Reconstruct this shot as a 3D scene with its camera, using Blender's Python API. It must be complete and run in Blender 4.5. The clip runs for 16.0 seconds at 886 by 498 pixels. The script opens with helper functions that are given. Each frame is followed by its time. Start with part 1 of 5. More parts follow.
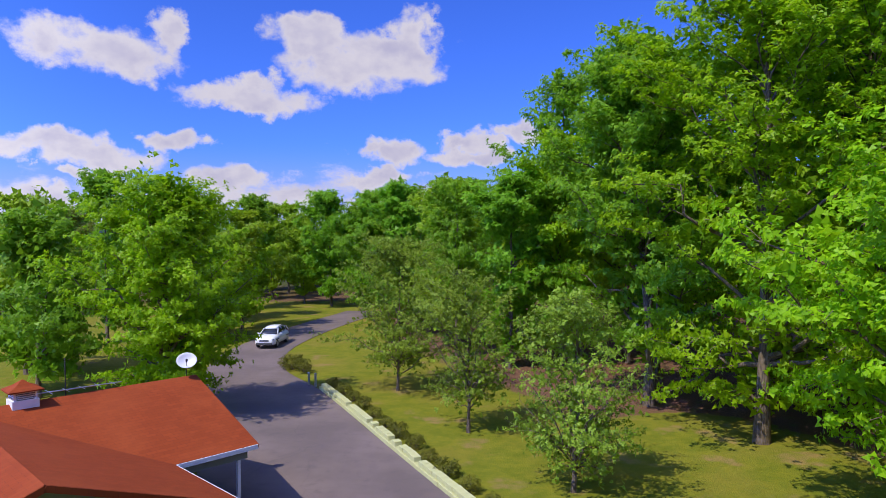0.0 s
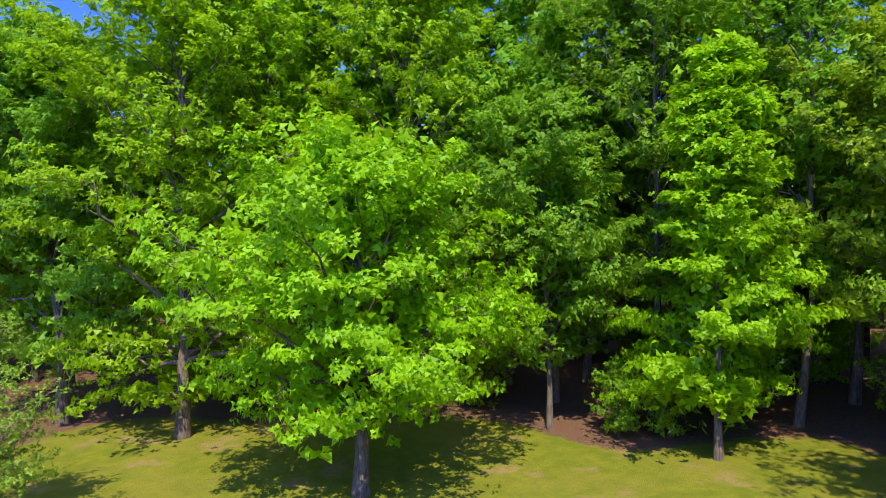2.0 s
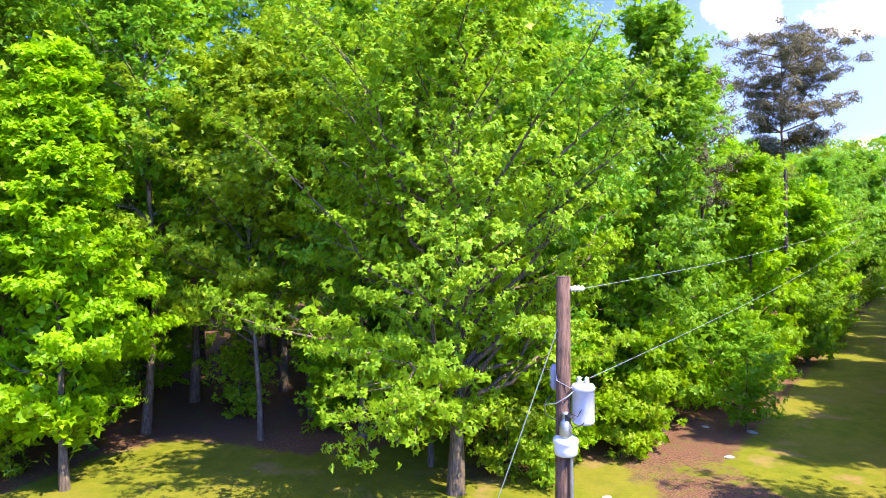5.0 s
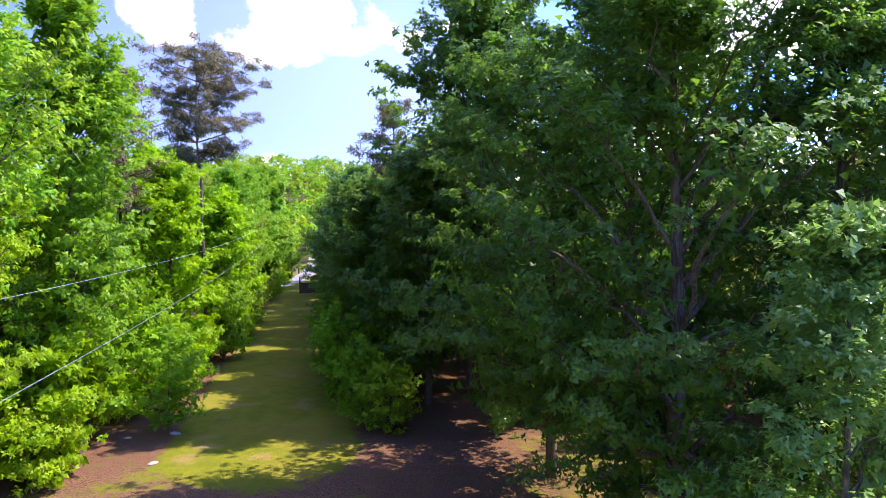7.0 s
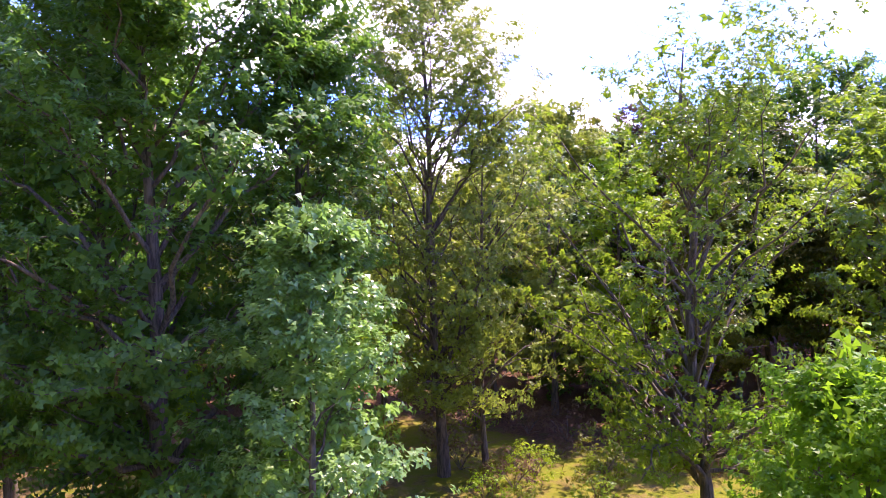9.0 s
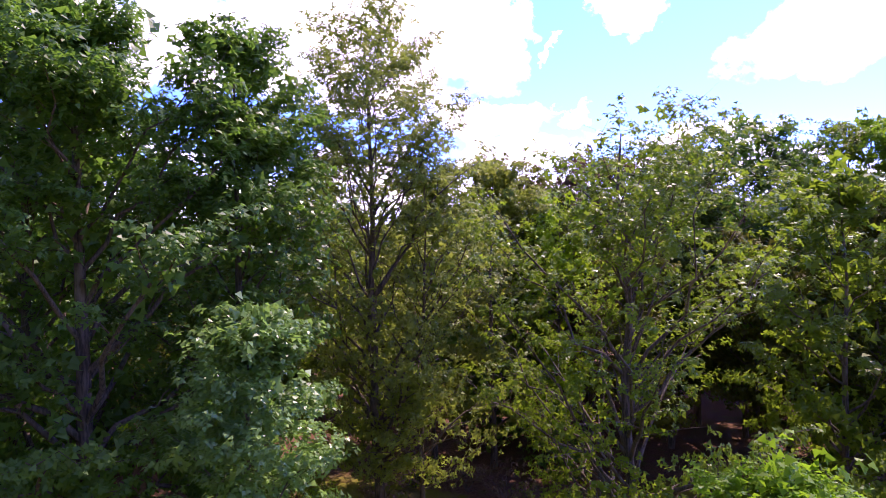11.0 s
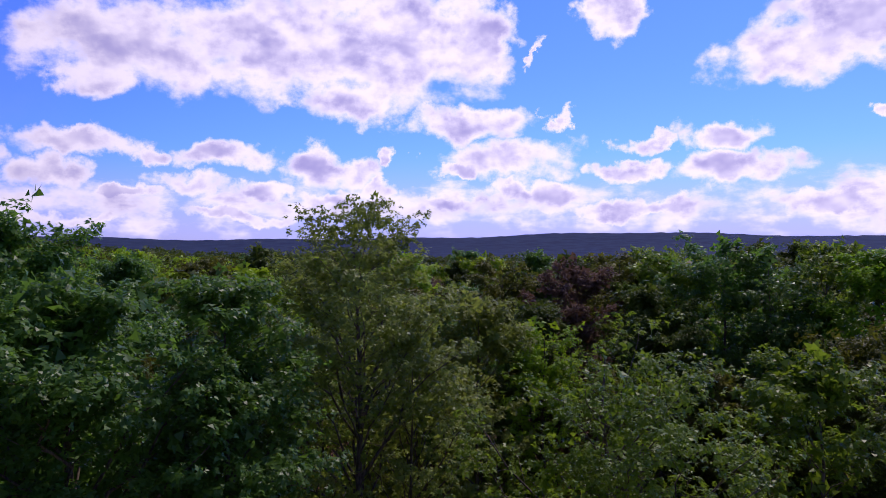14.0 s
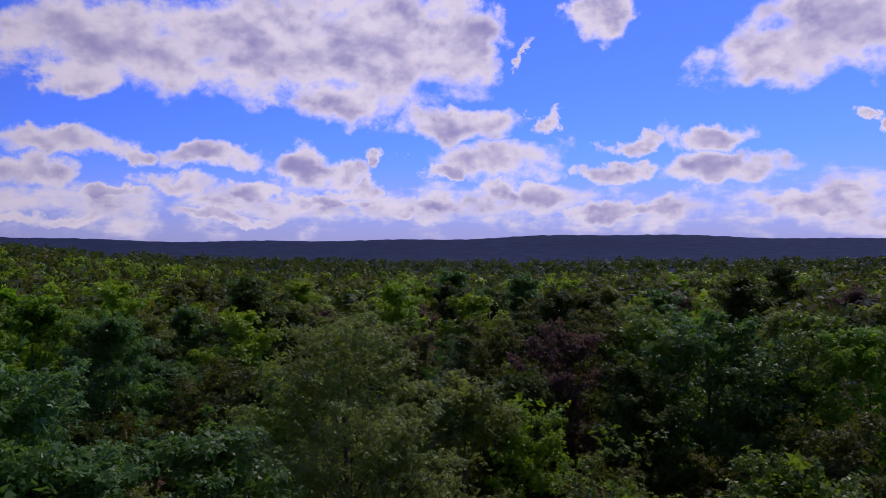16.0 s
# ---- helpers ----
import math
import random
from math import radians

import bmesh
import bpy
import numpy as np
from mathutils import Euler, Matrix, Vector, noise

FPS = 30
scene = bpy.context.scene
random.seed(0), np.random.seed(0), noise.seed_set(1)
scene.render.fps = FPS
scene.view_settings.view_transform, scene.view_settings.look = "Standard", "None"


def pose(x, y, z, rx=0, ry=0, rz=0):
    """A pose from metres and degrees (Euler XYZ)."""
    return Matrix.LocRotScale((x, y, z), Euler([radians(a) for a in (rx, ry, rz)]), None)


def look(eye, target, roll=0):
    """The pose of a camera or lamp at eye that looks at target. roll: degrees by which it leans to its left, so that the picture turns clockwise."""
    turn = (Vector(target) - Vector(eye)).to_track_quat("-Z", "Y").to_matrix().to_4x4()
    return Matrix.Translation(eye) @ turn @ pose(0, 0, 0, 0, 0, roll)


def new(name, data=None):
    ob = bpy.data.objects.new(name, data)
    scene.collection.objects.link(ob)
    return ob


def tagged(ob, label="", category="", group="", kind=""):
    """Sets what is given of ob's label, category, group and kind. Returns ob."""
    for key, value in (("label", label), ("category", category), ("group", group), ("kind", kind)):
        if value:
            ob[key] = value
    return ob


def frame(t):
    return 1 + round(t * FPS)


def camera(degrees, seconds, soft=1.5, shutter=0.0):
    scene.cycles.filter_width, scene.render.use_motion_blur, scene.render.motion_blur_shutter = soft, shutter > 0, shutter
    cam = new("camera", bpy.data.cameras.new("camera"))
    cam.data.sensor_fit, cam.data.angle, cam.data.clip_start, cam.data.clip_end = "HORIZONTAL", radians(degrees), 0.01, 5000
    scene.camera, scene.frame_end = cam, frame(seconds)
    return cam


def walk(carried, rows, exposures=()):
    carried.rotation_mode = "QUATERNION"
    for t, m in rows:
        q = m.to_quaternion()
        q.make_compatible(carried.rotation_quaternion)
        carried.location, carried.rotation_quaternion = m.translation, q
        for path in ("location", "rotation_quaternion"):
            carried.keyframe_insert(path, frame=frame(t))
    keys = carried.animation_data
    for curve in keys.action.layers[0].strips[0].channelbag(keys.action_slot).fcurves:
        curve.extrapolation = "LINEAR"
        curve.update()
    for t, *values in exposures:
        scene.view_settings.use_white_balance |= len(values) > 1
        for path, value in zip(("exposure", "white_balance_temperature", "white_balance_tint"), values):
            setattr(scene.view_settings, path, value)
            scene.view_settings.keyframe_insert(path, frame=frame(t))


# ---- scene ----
cam = camera(66.5, 16.0, soft=0.8)

# seconds, x, y, z, heading (clockwise from +y), pitch, roll
PATH = [
    (0.0, 0, 0, 9.5, 0.0, -1.16, 0.77), (0.1, 0, 0, 9.5, 3.3, -1.24, 0.80), (0.5, 0, 0, 9.5, 17.3, -1.40, 0.84),
    (1.0, 0, 0, 9.5, 31.0, -1.65, 0.76), (1.5, 0, 0, 9.5, 38.8, -1.71, 0.73), (2.0, 0, 0, 9.5, 46.6, -1.74, 0.73),
    (2.5, 0, 0, 9.5, 53.9, -1.71, 0.70), (3.0, 0, 0, 9.5, 62.0, -1.56, 0.75), (3.2, 0, 0, 9.5, 65.0, -1.52, 0.78),
    (5.3, 0, 0, 9.5, 105.1, -1.45, 0.90), (5.5, 0, 0, 9.5, 109.7, -1.50, 0.80), (6.0, 0, 0, 9.5, 122.5, -1.64, 0.55),
    (6.5, 0, 0, 9.5, 133.7, -1.65, 0.59), (7.0, 0, 0, 9.5, 145.0, -1.66, 0.68), (7.5, 0, 0, 9.5, 154.9, -1.95, 1.05),
    (8.0, 0, 0, 9.5, 167.0, -2.25, 1.15), (8.5, 0, 0, 9.5, 178.9, -2.42, 1.33), (9.0, 0, 0, 9.5, 187.4, -2.40, 1.45),
    (9.2, 0, 0, 9.5, 188.9, -2.20, 1.40), (9.8, 0, 0, 9.60, 190.9, -1.75, 1.1), (10.5, 0, 0, 10.25, 192.0, -1.1, 0.7),
    (11.0, 0, 0, 11.15, 192.3, -0.8, 0.42), (11.5, 0, 0, 12.26, 192.5, -0.70, 0.30), (12.0, 0, 0, 13.42, 192.7, -0.68, 0.30),
    (12.5, 0.05, 0.1, 14.56, 193.0, -0.64, 0.30), (13.0, 0.06, 0.14, 15.62, 193.2, -0.60, 0.30),
    (13.5, 0.12, 0.16, 16.60, 193.4, -0.56, 0.28), (14.0, 0.11, 0.23, 17.64, 193.6, -0.53, 0.27),
    (14.5, 0.13, 0.28, 18.60, 193.9, -0.50, 0.25), (15.0, 0.13, 0.33, 19.72, 194.1, -0.48, 0.24),
    (15.5, 0.12, 0.33, 20.66, 194.4, -0.46, 0.23), (16.0, 0.08, 0.37, 21.64, 194.6, -0.45, 0.22)]
# seconds, stops, kelvin, tint
EXPOSURES = [(0.0, -0.05, 6250, 10), (0.5, 0.0, 6300, 9), (1.0, 0.2, 6400, 8), (1.5, 0.42, 6500, 8), (2.0, 0.52, 6500, 8), (3.2, 0.98, 6600, 9), (5.3, 1.42, 6800, 12), (7.0, 1.15, 6550, 19),
             (8.0, 1.42, 6600, 32), (9.2, 1.5, 6600, 41), (11.3, 0.35, 6450, 51), (12.5, -0.42, 6250, 46), (14.0, -1.1, 6100, 33), (16.0, -1.65, 6150, 29)]
walk(cam, [(t, pose(x, y, z, 90 + p, r, -h)) for t, x, y, z, h, p, r in PATH], EXPOSURES)


# ---- world, sun ----
SUN_AZ, SUN_EL = 228.0, 54.0


def bearing(az, el=0.0, dist=1.0):
    a, e = radians(az), radians(el)
    return Vector((math.sin(a) * math.cos(e), math.cos(a) * math.cos(e), math.sin(e))) * dist


sun = new("sun", bpy.data.lights.new("sun", "SUN"))
sun.data.energy, sun.data.angle, sun.data.color = 5.0, radians(0.55), (1.0, 0.91, 0.76)
sun.matrix_world = look(bearing(SUN_AZ, SUN_EL, 60), (0, 0, 0))

# cumulus clouds over each quarter: bearing, elevation, half width, half height, all in degrees
NORTH_CLOUDS = [(-26.4, 14.4, 6.7, 2.1), (-21.4, 16.1, 2.5, 2), (-10.6, 16.2, 5.1, 2), (-6.9, 14.4, 7.6, 2.9), (-2.6, 15.9, 3.3, 2.3), (-15.6, 11.5, 6.7, 1.4),
          (-27.9, 6.5, 7.1, 1.4), (-21.2, 7.8, 2.1, 1.1), (-16.7, 5.1, 4, 1.5), (-28.3, 4.7, 1.1, 0.6), (-30.1, 2.6, 2.9, 1.2), (-4.5, 6.8, 3.1, 1.6),
          (-5, 4.6, 3.3, 1), (2.4, 7.9, 2.2, 1.4), (2, 6.6, 4.3, 0.9), (7.2, 8.7, 3.3, 1.2), (-16.5, 2.6, 2, 0.7), (-11.1, 2.4, 1.8, 0.7), (21.3,
          11.6, 1.7, 1.1)]
EAST_CLOUDS = [(122.6, 16.4, 3.9, 1.9), (134.4, 16.9, 6, 2.9), (130.3, 15.1, 3.1, 1.2), (138.1, 16, 3.8, 1.9), (143, 15.8, 1.5, 1.2), (146, 16.8, 1.3, 0.9), (132.1,
          6, 1.6, 0.9)]
SOUTH_CLOUDS = [(169.7, 15.3, 9.1, 4.1), (179, 16.2, 10.2, 4.8), (188.7, 16.3, 10.4, 5.7), (195.8, 17.3, 4.3, 5.7), (185.9, 12, 6.6, 2.3), (166.3, 12.7, 3.7, 1.8),
          (195.8, 9.8, 6.2, 1.7), (200.1, 6.7, 7.1, 2.1), (194.9, 5.7, 2.9, 0.9), (189.2, 7.3, 1.2, 1.1), (201.4, 15.8, 0.6, 1.3), (203.4, 9.9, 1.2,
          0.8), (207.7, 17.9, 3.4, 2.1), (221.9, 13.6, 6.8, 2.9), (225.5, 15.5, 7.1, 3.9), (227.3, 8.9, 0.9, 0.7), (215.7, 8.3, 4, 1.4), (210.1, 8.2,
          2.3, 0.9), (216.9, 5.7, 5.9, 1.5), (209, 6.1, 2.6, 1), (165.6, 7.6, 5.1, 1.4), (170.5, 7, 2.4, 1.1), (175.7, 7.3, 4.7, 1.4), (184, 6.3, 4.6,
          1.7), (187.7, 4.8, 2.8, 0.9), (173.4, 4.6, 4, 1.2), (178.6, 4.1, 2.9, 1.2), (162.7, 5.3, 2.8, 1.6), (168.4, 3.7, 2.7, 0.7), (159.4, 7.5,
          2.9, 2.3), (185.9, 3.9, 6.1, 0.8), (192.5, 3.2, 6.7, 0.9), (201.8, 3.9, 4.5, 1.2), (209.8, 2.9, 7.6, 0.9), (223.3, 2.8, 5.5, 1), (164.8,
          1.9, 6.5, 0.7), (176.8, 2.1, 6.9, 0.7), (232.1, 3.5, 4.2, 1.5)]


class Nodes:
    """Small shorthand for shader node trees."""

    def __init__(self, tree):
        self.tree = tree
        tree.nodes.clear()

    def add(self, kind, _in=None, **props):
        n = self.tree.nodes.new(kind)
        if "operation" in props:
            n.operation = props["operation"]
        if "interpolation_type" in props:
            n.interpolation_type = props["interpolation_type"]
        if "data_type" in props:
            n.data_type, n.blend_type = props["data_type"], props["blend_type"]
        for k, v in (_in or {}).items():
            if hasattr(v, "is_output"):
                self.tree.links.new(v, n.inputs[k])
            else:
                n.inputs[k].default_value = v
        return n

    def math(self, op, a, b=0.0, c=0.0):
        return self.add("ShaderNodeMath", {0: a, 1: b, 2: c}, operation=op).outputs[0]

    def vec(self, op, a, b=(0, 0, 0)):
        return self.add("ShaderNodeVectorMath", {0: a, 1: b}, operation=op)

    def noise(self, vector, scale, detail=3.0, rough=0.55, distortion=0.0):
        return self.add("ShaderNodeTexNoise", {"Vector": vector, "Scale": scale, "Detail": detail, "Roughness": rough,
                                               "Distortion": distortion}).outputs[0]

    def ramp(self, value, a, b, lo=0.0, hi=1.0):
        return self.add("ShaderNodeMapRange", {0: value, 1: a, 2: b, 3: lo, 4: hi}, interpolation_type="SMOOTHSTEP").outputs[0]

    def mix(self, fac, a, b, blend="MIX"):
        n = self.add("ShaderNodeMix", data_type="RGBA", blend_type=blend)
        for i, v in ((0, fac), (6, a), (7, b)):
            if hasattr(v, "is_output"):
                self.tree.links.new(v, n.inputs[i])
            else:
                n.inputs[i].default_value = v if i == 0 else (*v[:3], 1)
        return n.outputs[2]


world = bpy.data.worlds.new("sky")
world.use_nodes = True
scene.world = world
N = Nodes(world.node_tree)
sky = N.add("ShaderNodeTexSky")
sky.sky_type, sky.sun_disc, sky.sun_elevation, sky.sun_rotation = "NISHITA", False, radians(SUN_EL), radians(SUN_AZ)
sky.altitude, sky.air_density, sky.dust_density, sky.ozone_density = 200.0, 1.0, 0.4, 3.0
coord = N.add("ShaderNodeTexCoord").outputs["Generated"]
xyz = N.add("ShaderNodeSeparateXYZ", {0: coord})
east, north, up = xyz.outputs
# bearing from -90 to 270 degrees and elevation, as a flat chart of the sky
az = N.math("ADD", N.math("MULTIPLY", N.math("ARCTAN2", N.math("MULTIPLY", north, -1.0), east), 57.2958), 90.0)
el = N.math("MULTIPLY", N.math("ARCSINE", up), 57.2958)
chart = N.add("ShaderNodeCombineXYZ", {0: az, 1: el}).outputs[0]
warp = N.add("ShaderNodeTexNoise", {"Vector": chart, "Scale": 0.22, "Detail": 7.0, "Roughness": 0.6}).outputs[1]
warped = N.vec("ADD", chart, N.vec("MULTIPLY", N.vec("SUBTRACT", warp, (0.5, 0.5, 0.5)).outputs[0], (11.0, 5.5, 0)).outputs[0]).outputs[0]
thick = -1.0
for a, e, ra, re in NORTH_CLOUDS + EAST_CLOUDS + SOUTH_CLOUDS:
    d = N.vec("LENGTH", N.vec("MULTIPLY", N.vec("SUBTRACT", warped, (a, e, 0)).outputs[0], (1 / ra, 1 / re, 0)).outputs[0]).outputs[1]
    d = N.math("SUBTRACT", 0.95, N.math("MULTIPLY", d, d))
    thick = d if thick == -1.0 else N.math("MAXIMUM", thick, d)
# the low far bank of cloud; unseen loose cloud overhead sets the fill light
flat = N.vec("MULTIPLY", chart, (0.35, 1.0, 0)).outputs[0]
bank = N.math("SUBTRACT", N.noise(flat, 0.45, 6.0, 0.6), N.math("MULTIPLY", N.math("ABSOLUTE", N.math("SUBTRACT", el, 3.0)), 0.11))
bank = N.math("MAXIMUM", N.math("MULTIPLY", N.math("SUBTRACT", bank, 0.29), 2.4), -1.0)
lift = N.math("ADD", N.math("MAXIMUM", up, 0.0), 0.12)
plane = N.add("ShaderNodeCombineXYZ", {0: N.math("DIVIDE", east, lift), 1: N.math("DIVIDE", north, lift)}).outputs[0]
loose = N.math("MULTIPLY", N.math("SUBTRACT", N.noise(plane, 1.3, 6.0, 0.55), 0.51), 3.0)
loose = N.math("SUBTRACT", loose, N.ramp(el, 23.0, 30.0, 2.0, 0.0))
thick = N.math("MAXIMUM", N.math("MAXIMUM", thick, bank), loose)
grain = N.vec("MULTIPLY", chart, (0.75, 1.0, 1.0)).outputs[0]
puff = N.math("SUBTRACT", N.noise(grain, 0.36, 9.0, 0.58), 0.5)
swell = N.math("SUBTRACT", N.noise(grain, 0.30, 3.0, 0.5), 0.5)
above = N.math("SUBTRACT", N.noise(N.vec("ADD", grain, (0.25, 0.85, 0)).outputs[0], 0.30, 3.0, 0.5), 0.5)
thick = N.math("ADD", thick, N.math("MULTIPLY", puff, 2.3))
mask = N.ramp(thick, -0.1, 0.65)
mask = N.math("MULTIPLY", mask, N.ramp(el, -0.5, 0.8))
# cloud cores go grey, most of all where the sun stands behind them
sunward = N.ramp(N.vec("DOT_PRODUCT", coord, tuple(bearing(SUN_AZ))).outputs[1], -0.4, 0.8)
core = N.math("ADD", N.ramp(thick, 0.3, 1.15), N.math("MULTIPLY", N.math("SUBTRACT", above, swell), 3.2))
core = N.math("MULTIPLY", N.ramp(core, -0.1, 1.7), N.math("ADD", 0.5, N.math("MULTIPLY", sunward, 0.45)))
white = N.mix(sunward, (0.74, 0.69, 0.78), (0.90, 0.87, 0.95))
cloud = N.mix(core, white, (0.32, 0.31, 0.58))
blue = N.mix(1.0, sky.outputs[0], (0.046, 0.078, 0.214), "MULTIPLY")
blue = N.mix(N.ramp(el, 0.0, 8.0, 0.72, 0.0), blue, (0.47, 0.45, 0.70))
veil = N.vec("LENGTH", N.vec("MULTIPLY", N.vec("SUBTRACT", warped, (133, 10, 0)).outputs[0], (1 / 34, 1 / 20, 0)).outputs[0]).outputs[1]
blue = N.mix(N.ramp(veil, 0.3, 1.0, 0.62, 0.0), blue, (0.34, 0.42, 0.56))
seen = N.mix(mask, blue, cloud)
glare = N.math("ADD", 1.02, N.math("MULTIPLY", sunward, 1.5))
seen = N.mix(1.0, seen, N.add("ShaderNodeCombineXYZ", {0: glare, 1: glare, 2: glare}).outputs[0], "MULTIPLY")
bg = N.add("ShaderNodeBackground", {0: seen, 1: 0.94})
N.tree.links.new(bg.outputs[0], N.add("ShaderNodeOutputWorld").inputs[0])


# ---- materials ----
def material(name, rough=0.8, metal=0.0):
    m = bpy.data.materials.new(name)
    m.use_nodes = True
    n = Nodes(m.node_tree)
    n.bsdf = n.add("ShaderNodeBsdfPrincipled", {"Roughness": rough, "Metallic": metal})
    n.out = n.add("ShaderNodeOutputMaterial")
    n.tree.links.new(n.bsdf.outputs[0], n.out.inputs[0])
    n.where = n.add("ShaderNodeTexCoord").outputs["Object"]
    n.place = n.add("ShaderNodeNewGeometry").outputs["Position"]
    return m, n


def finish(n, color, bump=None, strength=0.3, dist=0.02):
    n.tree.links.new(color, n.bsdf.inputs["Base Color"])
    if bump is not None:
        b = n.add("ShaderNodeBump", {"Height": bump, "Strength": strength, "Distance": dist})
        n.tree.links.new(b.outputs[0], n.bsdf.inputs["Normal"])


def plain(name, a, b, scale=6.0, rough=0.7, metal=0.0, bump=0.2, dist=0.01, local=True):
    """Two shades mingled at two scales, with a fine relief."""
    m, n = material(name, rough, metal)
    v = n.where if local else n.place
    big, small = n.noise(v, scale, 4.0), n.noise(v, scale * 9, 3.0)
    fac = n.math("ADD", n.math("MULTIPLY", n.ramp(big, 0.3, 0.7), 0.65), n.math("MULTIPLY", small, 0.35))
    finish(n, n.mix(fac, a, b), small, bump, dist)
    return m


def leaf_material(name, dark, light, glow, gloss=0.45, share=0.36, shine=0.2):
    m, n = material(name, gloss)
    geo = n.add("ShaderNodeNewGeometry")
    rnd = geo.outputs["Random Per Island"]
    tree = n.add("ShaderNodeObjectInfo").outputs["Random"]
    patch = n.noise(geo.outputs["Position"], 0.55, 3.0)
    fac = n.math("ADD", n.math("MULTIPLY", rnd, 0.5), n.math("MULTIPLY", n.ramp(patch, 0.35, 0.68), 0.5))
    col = n.mix(fac, dark, light)
    hue = n.add("ShaderNodeHueSaturation", {"Hue": n.math("ADD", 0.488, n.math("MULTIPLY", tree, 0.020)), "Saturation": 1.0,
                                            "Value": n.math("ADD", 0.90, n.math("MULTIPLY", tree, 0.26)), "Color": col}).outputs[0]
    finish(n, hue)
    n.bsdf.inputs["Specular IOR Level"].default_value = shine
    tl = n.add("ShaderNodeBsdfTranslucent", {"Color": n.mix(0.55, hue, glow)})
    mix = n.add("ShaderNodeMixShader", {0: share, 1: n.bsdf.outputs[0], 2: tl.outputs[0]})
    n.tree.links.new(mix.outputs[0], n.out.inputs[0])
    return m


LEAF = {
    "hickory": leaf_material("hickory_leaf", (0.140, 0.287, 0.004), (0.335, 0.561, 0.007), (0.50, 0.80, 0.007), 0.45, 0.48),
    "oak": leaf_material("oak_leaf", (0.138, 0.250, 0.008), (0.335, 0.490, 0.018), (0.47, 0.66, 0.015), 0.45, 0.42),
    "maple": leaf_material("maple_leaf", (0.095, 0.213, 0.009), (0.232, 0.439, 0.020), (0.37, 0.66, 0.020), 0.45, 0.48),
    # sweetgum green is darkened: the shade of its sunless side is in the colour
    "dark": leaf_material("shaded_sweetgum_leaf", (0.064, 0.140, 0.019), (0.138, 0.268, 0.036), (0.23, 0.46, 0.038), 0.40, 0.46, 0.32),
    # oak leaf dimmed in colour to stand for backlit shade in the south
    "dim": leaf_material("dimmed_oak_leaf", (0.095, 0.170, 0.011), (0.220, 0.330, 0.024), (0.36, 0.53, 0.022), 0.42, 0.48, 0.3),
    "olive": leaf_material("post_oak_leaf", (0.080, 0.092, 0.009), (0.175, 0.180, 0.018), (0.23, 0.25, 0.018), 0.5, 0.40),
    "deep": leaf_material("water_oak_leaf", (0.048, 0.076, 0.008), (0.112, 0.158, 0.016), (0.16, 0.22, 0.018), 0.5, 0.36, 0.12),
    # silver maple is lightened: sunlight and glints are put into its pale green
    "silver": leaf_material("sunlit_silver_maple_leaf", (0.120, 0.240, 0.046), (0.285, 0.475, 0.115), (0.350, 0.610, 0.095), 0.34, 0.42, 0.45),
    "grey": leaf_material("pear_leaf", (0.135, 0.200, 0.014), (0.290, 0.405, 0.036), (0.380, 0.540, 0.036)),
    "pale": leaf_material("willow_oak_leaf", (0.135, 0.175, 0.026), (0.290, 0.350, 0.055), (0.44, 0.53, 0.060), 0.45, 0.48, 0.25),
    "needle": leaf_material("pine_needle", (0.105, 0.094, 0.038), (0.225, 0.195, 0.090), (0.25, 0.22, 0.09), 0.6, 0.25),
    "rust": leaf_material("dry_leaf", (0.116, 0.073, 0.035), (0.244, 0.159, 0.083), (0.293, 0.171, 0.077), 0.7, 0.3),
    "box": leaf_material("boxwood_leaf", (0.073, 0.079, 0.009), (0.207, 0.207, 0.022), (0.220, 0.220, 0.022)),
}


def bark_material(name, a, b):
    m, n = material(name, 0.9)
    s = n.vec("MULTIPLY", n.where, (1, 1, 0.16)).outputs[0]
    ridge = n.noise(s, 16.0, 5.0, 0.65)
    blotch = n.noise(n.where, 1.7, 3.0)
    col = n.mix(n.ramp(ridge, 0.34, 0.66), a, b)
    col = n.mix(n.math("MULTIPLY", n.ramp(blotch, 0.5, 0.75), 0.5), col, tuple(min(1, 1.6 * c) for c in b))
    finish(n, col, ridge, 0.8, 0.03)
    return m


BARK = bark_material("grey_bark", (0.062, 0.045, 0.029), (0.195, 0.145, 0.098))
PINE_BARK = bark_material("pine_bark", (0.055, 0.035, 0.025), (0.19, 0.115, 0.075))
POLE_WOOD = bark_material("creosote_wood", (0.05, 0.028, 0.018), (0.17, 0.095, 0.06))


# ---- building helpers ----
def mesh_from(name, verts, faces, mat, smooth=False):
    """A mesh from arrays; all faces have the same number of corners."""
    verts, faces = np.asarray(verts, np.float32), np.asarray(faces, np.int32)
    me = bpy.data.meshes.new(name)
    k = faces.shape[1]
    me.vertices.add(len(verts))
    me.vertices.foreach_set("co", verts.ravel())
    me.loops.add(faces.size)
    me.loops.foreach_set("vertex_index", faces.ravel())
    me.polygons.add(len(faces))
    me.polygons.foreach_set("loop_start", np.arange(0, faces.size, k, dtype=np.int32))
    me.polygons.foreach_set("loop_total", np.full(len(faces), k, np.int32))
    me.polygons.foreach_set("use_smooth", np.full(len(faces), smooth))
    me.update(calc_edges=True)
    me.materials.append(mat)
    return me


def put(name, me, parent=None, label="", m=None):
    ob = new(name, me)
    if parent is not None:
        ob.parent = parent
    if m is not None:
        ob.matrix_basis = m
    if label:
        ob["label"] = label
    return ob


